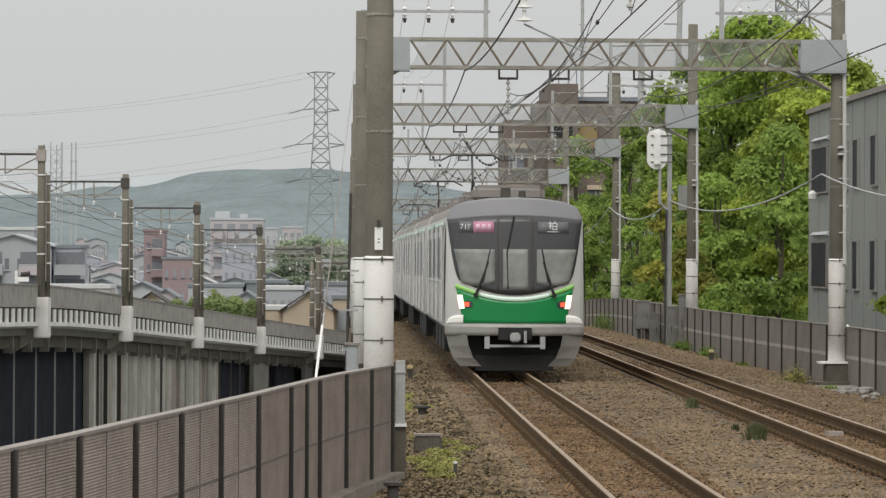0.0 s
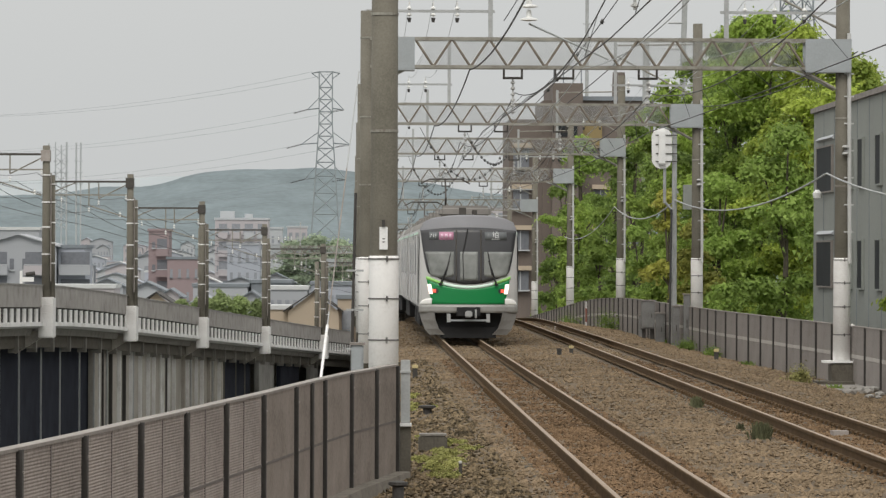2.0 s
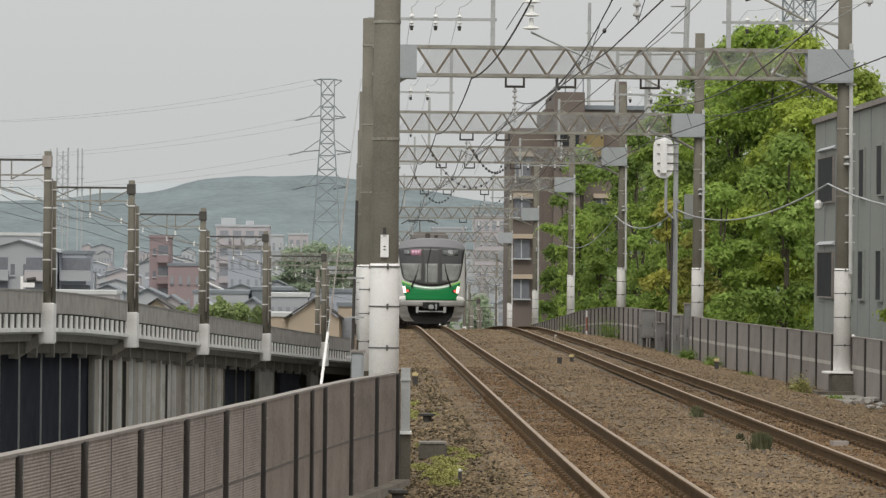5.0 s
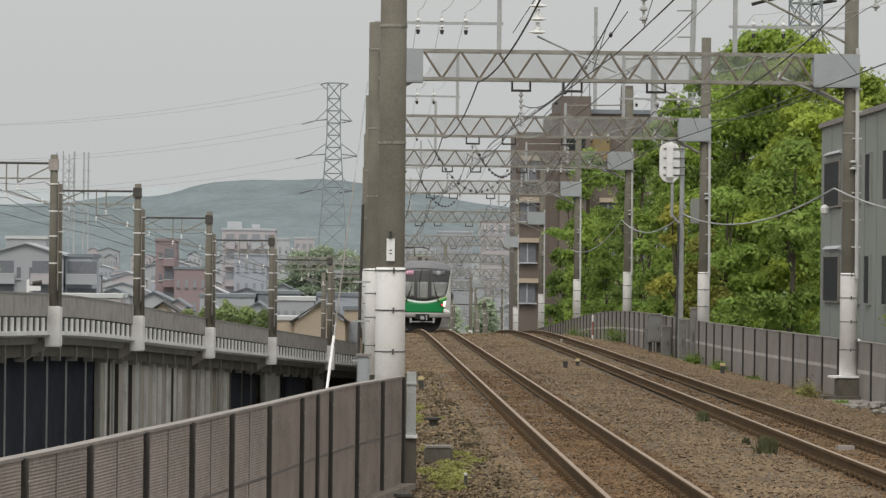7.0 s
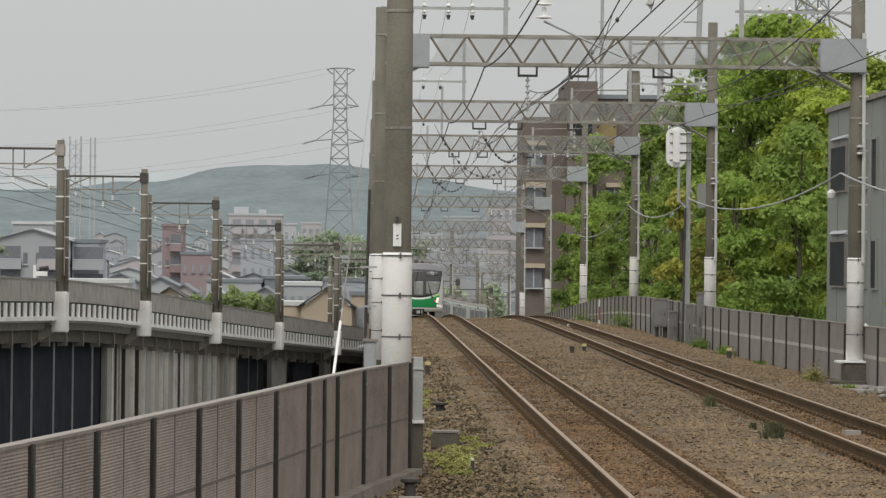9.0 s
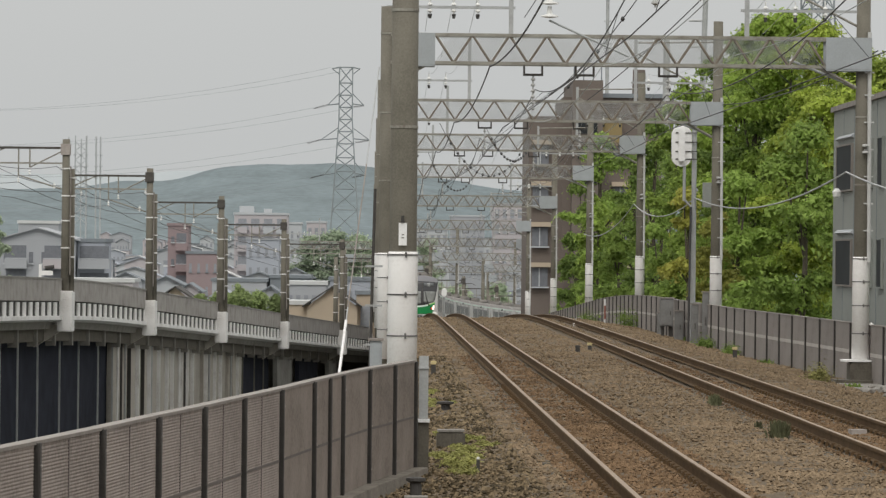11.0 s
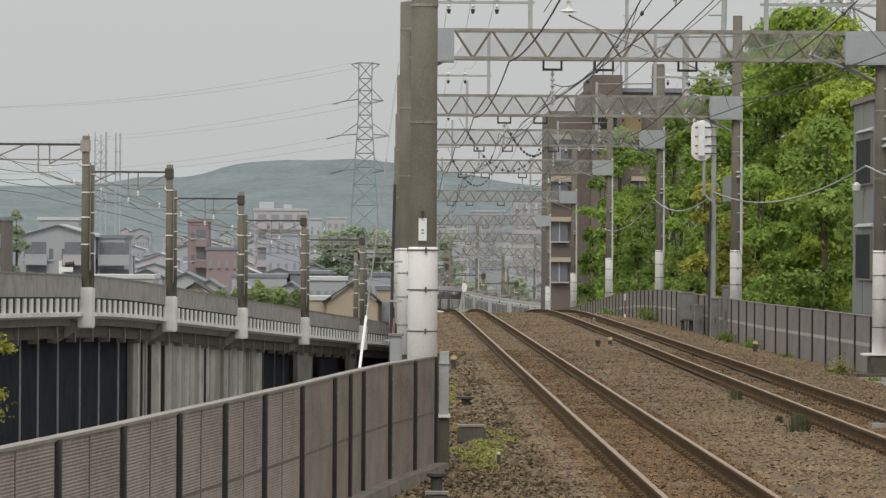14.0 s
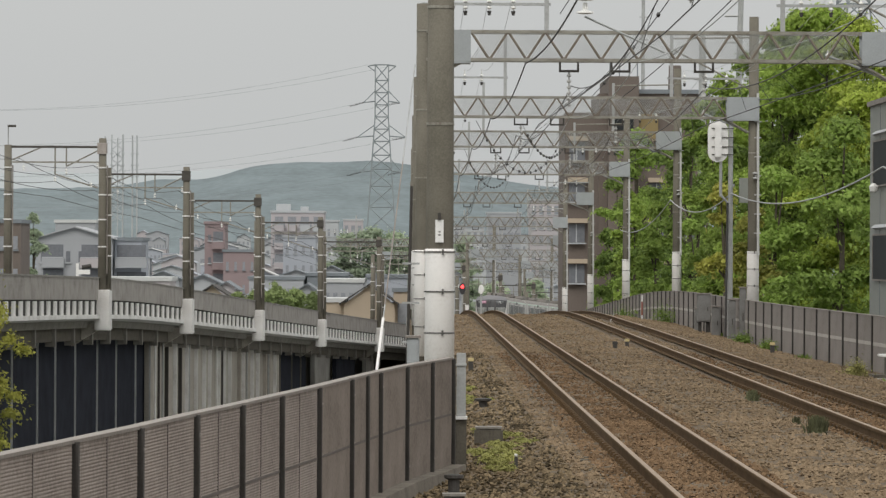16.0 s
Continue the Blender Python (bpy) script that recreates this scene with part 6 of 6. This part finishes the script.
# ---------------------------------------------------------------- line-side things
def build_signals():
    s = thing("railway_signal", pose(7.36, 146, -0.5), "white oval back of a colour-light signal on a grey post", "signal", "signals")
    bm = bmesh.new()
    rod(bm, (0, 0.12, 0), (0, 0.12, 7.3), 0.085, 0.075, 12)
    part("post", bm, GALV, s)
    bm = bmesh.new()
    prof = []
    for k in range(28):
        a = 2 * math.pi * k / 28
        prof.append((-0.42 + 0.33 * math.cos(a), 6.38 + (0.34 if math.sin(a) > 0 else -0.34) + 0.33 * math.sin(a)))
    f = [bm.verts.new((x, 0, z)) for x, z in prof]
    g = [bm.verts.new((x, 0.07, z)) for x, z in prof]
    bm.faces.new(f)
    bm.faces.new(g[::-1])
    for k in range(28):
        bm.faces.new((f[k], f[(k + 1) % 28], g[(k + 1) % 28], g[k]))
    part("backboard", bm, WHITE, s, "white oval backboard")
    bm = bmesh.new()
    box(bm, -0.53, -0.31, -0.16, 0.0, 5.85, 6.95)
    bmesh.ops.bevel(bm, geom=bm.edges[:], offset=0.03, segments=2, affect="EDGES")
    part("lamp_case", bm, WHITE, s)
    for z in (5.95, 6.2, 6.5, 6.8):
        bm = bmesh.new()
        box(bm, -0.62, 0.1, -0.03, -0.005, z - 0.015, z + 0.015)
        part("clamp", bm, DARKSTEEL, s)
    bm = bmesh.new()
    rod(bm, (-0.32, 0.08, 4.6), (-0.32, 0.08, 5.85), 0.05)
    rod(bm, (-0.32, 0.08, 4.65), (0, 0.12, 4.3), 0.04)
    part("bracket", bm, GALV, s)
    bm = bmesh.new()
    box(bm, 0.28, 0.62, -0.02, 0.2, 4.4, 5.2)
    part("relay_case", bm, FACADE, s)
    bm = bmesh.new()
    rod(bm, (-0.15, -0.02, 0), (-0.1, 0.0, 4.4), 0.035, n=6)
    part("cable", bm, WIRE, s)
    for x, y, h, lit in ((1.74, 390, 4.34, True), (2.28, 325, 3.24, False)):
        z = rail_z(y) - 0.4
        s = thing("railway_signal", pose(x, y, z), "black signal showing a red light on a slim post" if lit else "small white signal back on a slim post", "signal", "signals")
        bm = bmesh.new()
        rod(bm, (0, 0.1, 0), (0, 0.1, h), 0.07, n=8)
        part("post", bm, GALV, s)
        bm = bmesh.new()
        lathe(bm, [(0.24, -0.04), (0.26, 0), (0.24, 0.04)], 20, pose(0, 0, h + 0.12, 90, 0, 0) @ Matrix.Diagonal((1, 2.0, 1, 1) if lit else (0.75, 1.3, 1, 1)))
        part("backboard", bm, MASK if lit else WHITE, s)
        if lit:
            bm = bmesh.new()
            lathe(bm, [(0.15, -0.02), (0.15, 0.02)], 16, pose(0, -0.08, h + 0.3, 90, 0, 0))
            part("lamp", bm, REDSIGNAL, s, "glowing red lamp")


def cabinet(x, y, z, w, d, h, label, legs=0.0, steel=CABGREY):
    c = thing("equipment_cabinet", pose(x, y, z), label, "cabinet", "line-side cabinets")
    bm = bmesh.new()
    box(bm, -w / 2, w / 2, -d / 2, d / 2, legs, legs + h)
    bmesh.ops.bevel(bm, geom=bm.edges[:], offset=0.02, segments=2, affect="EDGES")
    body = part("body", bm, steel, c)
    bm = bmesh.new()
    box(bm, -w / 2 + 0.04, w / 2 - 0.04, -d / 2 - 0.015, -d / 2, legs + 0.05, legs + h - 0.08)
    door = part("door", bm, PLATE if steel == GALV else steel, c)
    bm = bmesh.new()
    box(bm, w / 2 - 0.12, w / 2 - 0.09, -d / 2 - 0.04, -d / 2 - 0.015, legs + h * 0.4, legs + h * 0.55)
    part("handle", bm, DARKSTEEL, door)
    bm = bmesh.new()
    box(bm, -w / 2 - 0.03, w / 2 + 0.03, -d / 2 - 0.03, d / 2 + 0.03, legs + h, legs + h + 0.04)
    part("lid", bm, CAP, c)
    if legs:
        for s in (-1, 1):
            bm = bmesh.new()
            box(bm, s * w * 0.3 - 0.06, s * w * 0.3 + 0.06, -0.06, 0.06, 0, legs)
            part("leg", bm, POST, c)
    return c


def marker(x, y, z, h, w, cap, label):
    m = thing("marker_stake", pose(x, y, z), label, "marker", "marker stakes")
    bm = bmesh.new()
    box(bm, -w / 2, w / 2, -w / 2, w / 2, -0.1, h)
    part("stake", bm, POST, m)
    bm = bmesh.new()
    box(bm, -w / 2 - 0.012, w / 2 + 0.012, -w / 2 - 0.012, w / 2 + 0.012, h, h + w * 0.75)
    bmesh.ops.bevel(bm, geom=bm.edges[:], offset=0.015, segments=2, affect="EDGES")
    part("cap", bm, cap, m)


def build_lineside():
    cabinet(7.1, 155, -0.52, 0.45, 0.4, 0.95, "grey steel equipment cabinet on two dark legs", 0.42)
    cabinet(7.18, 150, -0.52, 0.28, 0.3, 1.0, "slim grey steel cabinet beside a signal post")
    cabinet(7.20, 143, -0.52, 0.22, 0.3, 1.3, "tall grey cabinet beside the signal post")
    cabinet(7.36, 140.5, -0.52, 0.20, 0.25, 1.7, "tall weathered grey cable cabinet with white foot")
    cabinet(7.2, 160, -0.52, 0.2, 0.2, 0.8, "slim pale terminal box")
    cabinet(-3.0, 74, -0.5, 0.20, 0.3, 1.35, "narrow pale grey steel box behind the wrapped pole", 0.0, PLATE)
    marker(6.62, 120, -0.42, 0.24, 0.11, PALEYELLOW, "short dark marker stake with a yellow cap")
    marker(-1.75, 95, -0.24, 0.20, 0.10, PALEYELLOW, "short dark marker stake with a yellow cap")
    marker(2.16, 114, -0.19, 0.13, 0.11, POST, "short dark marker stake")
    marker(2.66, 118, -0.19, 0.13, 0.10, PALEYELLOW, "short marker stake with a white cap")
    marker(-1.84, 52.2, -0.32, 0.22, 0.04, WHITE, "thin dark stake with a white cap")
    m = thing("range_pole", pose(6.6, 186, rail_z(186) - 0.45), "red and white striped pole before the barrier", "pole")
    for i in range(4):
        bm = bmesh.new()
        rod(bm, (0, 0, i * 0.28), (0, 0, i * 0.28 + 0.28), 0.035, n=10)
        part("stripe", bm, REDPAINT if i in (1, 2) else WHITE, m)
    # pit boxes and concrete blocks
    for x, y, z, w, d, h, label in ((-2.01, 60.3, -0.42, 0.38, 0.3, 0.33, "weathered concrete marker block"), (-2.62, 46.0, -0.42, 0.26, 0.26, 0.2, "dark concrete drain block")):
        b = thing("concrete_block", pose(x, y, z), label, "block")
        bm = bmesh.new()
        box(bm, -w / 2, w / 2, -d / 2, d / 2, 0, h)
        bmesh.ops.bevel(bm, geom=bm.edges[:], offset=0.025, segments=2, affect="EDGES")
        part("block", bm, DARKCONC, b)
        bm = bmesh.new()
        box(bm, -w / 2 + 0.01, w / 2 - 0.01, -d / 2 + 0.01, d / 2 - 0.01, h - 0.002, h + 0.025)
        part("top_edge", bm, OLD_CONCRETE, b)
    b = thing("drain_cover", pose(-1.86, 73.4, -0.29), "small dark mushroom-shaped drain cover", "drain")
    bm = bmesh.new()
    lathe(bm, [(0.07, -0.1), (0.07, 0.12), (0.14, 0.14), (0.14, 0.17), (0.05, 0.18)], 14)
    part("cover", bm, POST, b)
    b = thing("drain_cover", pose(-2.62, 46.4, -0.14), "dark mushroom-shaped drain cover", "drain")
    bm = bmesh.new()
    lathe(bm, [(0.06, -0.2), (0.06, 0.06), (0.10, 0.08), (0.10, 0.11), (0.04, 0.12)], 14)
    part("cover", bm, POST, b)
    # concrete slab and rubble beside the right-hand gantry foot
    b = thing("concrete_slab", pose(7.6, 96.5, -0.55), "cracked flat concrete slab at a gantry's foot", "slab")
    bm = bmesh.new()
    box(bm, -0.9, 0.8, -2.2, 2.2, -0.1, 0.10)
    bmesh.ops.bevel(bm, geom=bm.edges[:], offset=0.04, segments=2, affect="EDGES")
    part("slab", bm, OLD_CONCRETE, b)
    rng = random.Random(4)
    for i in range(9):
        r = thing("rubble_stone", pose(6.9 + rng.uniform(0, 0.9), 88 + rng.uniform(0, 7), -0.40), "pale broken stone beside the slab", "stone", "rubble stones")
        bm = bmesh.new()
        bmesh.ops.create_icosphere(bm, subdivisions=1, radius=rng.uniform(0.06, 0.13))
        for v in bm.verts:
            v.co = Vector((v.co.x * 1.4, v.co.y, v.co.z * 0.6)) * rng.uniform(0.8, 1.2)
        part("stone", bm, rng.choice((CONCRETE, VIAWHITE, OLD_CONCRETE)), r)
    # white crossing boards on the far track
    for x, y in ((4.27, 160.8), (4.57, 149.8), (3.72, 63.0)):
        b = thing("track_board", pose(x, y, -0.14, 0, 0, 8), "pale board lying between the rails", "board")
        bm = bmesh.new()
        box(bm, -0.11, 0.11, -0.10, 0.10, -0.06, 0.03)
        part("board", bm, EDGE if y < 100 else VIAWHITE, b)
    # plate on the near pole
    b = thing("pole_number_plate", pose(-2.70, 57.79, 2.36), "narrow white number plate strapped to the near pole", "plate")
    bm = bmesh.new()
    box(bm, -0.05, 0.055, -0.012, 0.0, 0.02, 0.31)
    part("plate", bm, WHITE, b)
    for z in (0.11, 0.15):
        bm = bmesh.new()
        box(bm, -0.012, 0.018, -0.016, -0.012, z, z + 0.014)
        part("mark", bm, DARKSTEEL, b)
    bm = bmesh.new()
    box(bm, -0.02, 0.02, -0.04, 0.02, 0.31, 0.40)
    part("hook", bm, POST, b)
    # hanging cable along the right-hand poles
    w = catenary("hanging_cable", [Vector((9.5, 80, 3.9)), Vector((7.45, 100.2, 4.2)), Vector((7.36, 145.8, 4.2)), Vector((7.5, 181.8, 4.4)), on_line(7.5, 224, 4.3)], 0.020, 0.55, PALEWIRE)
    tagged(w, "thick grey cable looping from pole to pole", "cable")
    # guy wire with a white guard, left of the mast line
    w = thing("guy_wire", Matrix(), "slanting guy wire with a white plastic guard", "guy wire")
    a, b = Vector((-2.95, 100, 6.4)), Vector((-3.72, 90, -0.3))
    bm = bmesh.new()
    rod(bm, a, b, 0.014, n=6)
    part("wire", bm, GALV, w)
    bm = bmesh.new()
    rod(bm, a.lerp(b, 0.33), a.lerp(b, 0.78), 0.015, n=8)
    part("guard", bm, CAP, w, "pale plastic guard")
    bm = bmesh.new()
    rod(bm, a.lerp(b, 0.82), a.lerp(b, 1.0), 0.03, n=8)
    part("anchor_sleeve", bm, VIAWHITE, w)
    c = thing("cable_riser", Matrix(), "dark cable riser on a slanting pipe beside the masts", "cable riser")
    bm = bmesh.new()
    rod(bm, (-3.02, 92, 3.6), (-3.10, 92, -0.5), 0.03, n=8)
    part("pipe", bm, POST, c)
    for z in (0.4, 1.2, 2.0):
        bm = bmesh.new()
        box(bm, -3.2, -2.85, 91.95, 92.05, z, z + 0.04)
        part("clamp", bm, GALV, c)
    # crossing section cables with bead insulators, under the first gantries
    for pts, beads, sag in (((Vector((2.80, 100.0, 8.05)), Vector((2.69, 142.0, 7.17))), 6, 0.1), ((Vector((4.25, 100.0, 8.07)), Vector((3.66, 142.0, 7.17))), 0, 0.1), ((Vector((7.99, 99.0, 6.85)), Vector((7.92, 142.0, 7.10))), 0, 0.3)):
        c = thing("crossing_cable", Matrix(), "black cable slanting across between the gantries", "cable", "crossing cables")
        catenary("cable", pts, 0.013, sag, WIRE, c)
        for i in range(beads):
            bm = bmesh.new()
            p = pts[0].lerp(pts[1], 0.15 + 0.13 * i)
            t = 0.15 + 0.13 * i
            p.z -= sag * 4 * t * (1 - t)
            lathe(bm, [(0.02, -0.06), (0.055, 0), (0.02, 0.06)], 10, Matrix.Translation(p))
            part("bead_insulator", bm, WIRE, c)
    for a, b, sag in (((3.0, 181.6, 6.55), (-0.95, 142.1, 6.4), 1.35), ((3.2, 182.0, 6.5), (0.5, 142.0, 6.3), 0.7), ((2.0, 224.0, 6.2), (-0.8, 182.0, 6.4), 1.1)):
        a, b = Vector(a), Vector(b)
        c = thing("bead_festoon", Matrix(), "dark sagging cable strung with bead insulators", "cable", "beaded cables")
        catenary("cable", (a, b), 0.010, sag, WIRE, c, 24)
        for i in range(13):
            t = 0.05 + 0.07 * i
            p = a.lerp(b, t)
            p.z -= sag * 4 * t * (1 - t)
            bm = bmesh.new()
            lathe(bm, [(0.02, -0.05), (0.05, 0), (0.02, 0.05)], 8, Matrix.Translation(p))
            part("bead_insulator", bm, WIRE, c)
    # strut insulator hung above the first track
    s = thing("strut_insulator", pose(0.26, 86, 6.80), "white porcelain strut insulator with a pale arm", "insulator")
    bm = bmesh.new()
    for z in (0.0, 0.25, 0.5):
        lathe(bm, [(0.05, z), (0.17, z + 0.02), (0.16, z + 0.05), (0.06, z + 0.07), (0.04, z + 0.22)], 16)
    part("insulator", bm, PORCELAIN, s)
    bm = bmesh.new()
    rod(bm, (0, 0, -0.05), (1.55, 0.8, -0.68), 0.02, n=8)
    part("arm", bm, PALEWIRE, s)
    bm = bmesh.new()
    rod(bm, (0, 0, 0.75), (0, 14, 0.75), 0.01, n=5)
    part("hanger", bm, WIRE, s)


build_ground()
build_trackbed()
build_tracks()
build_overhead()
build_barriers()
build_train()
build_foundation()
build_line_side_buildings()
build_viaduct()
build_plants()
build_town()
build_distance()
build_signals()
build_lineside()
build_stones()
motions()
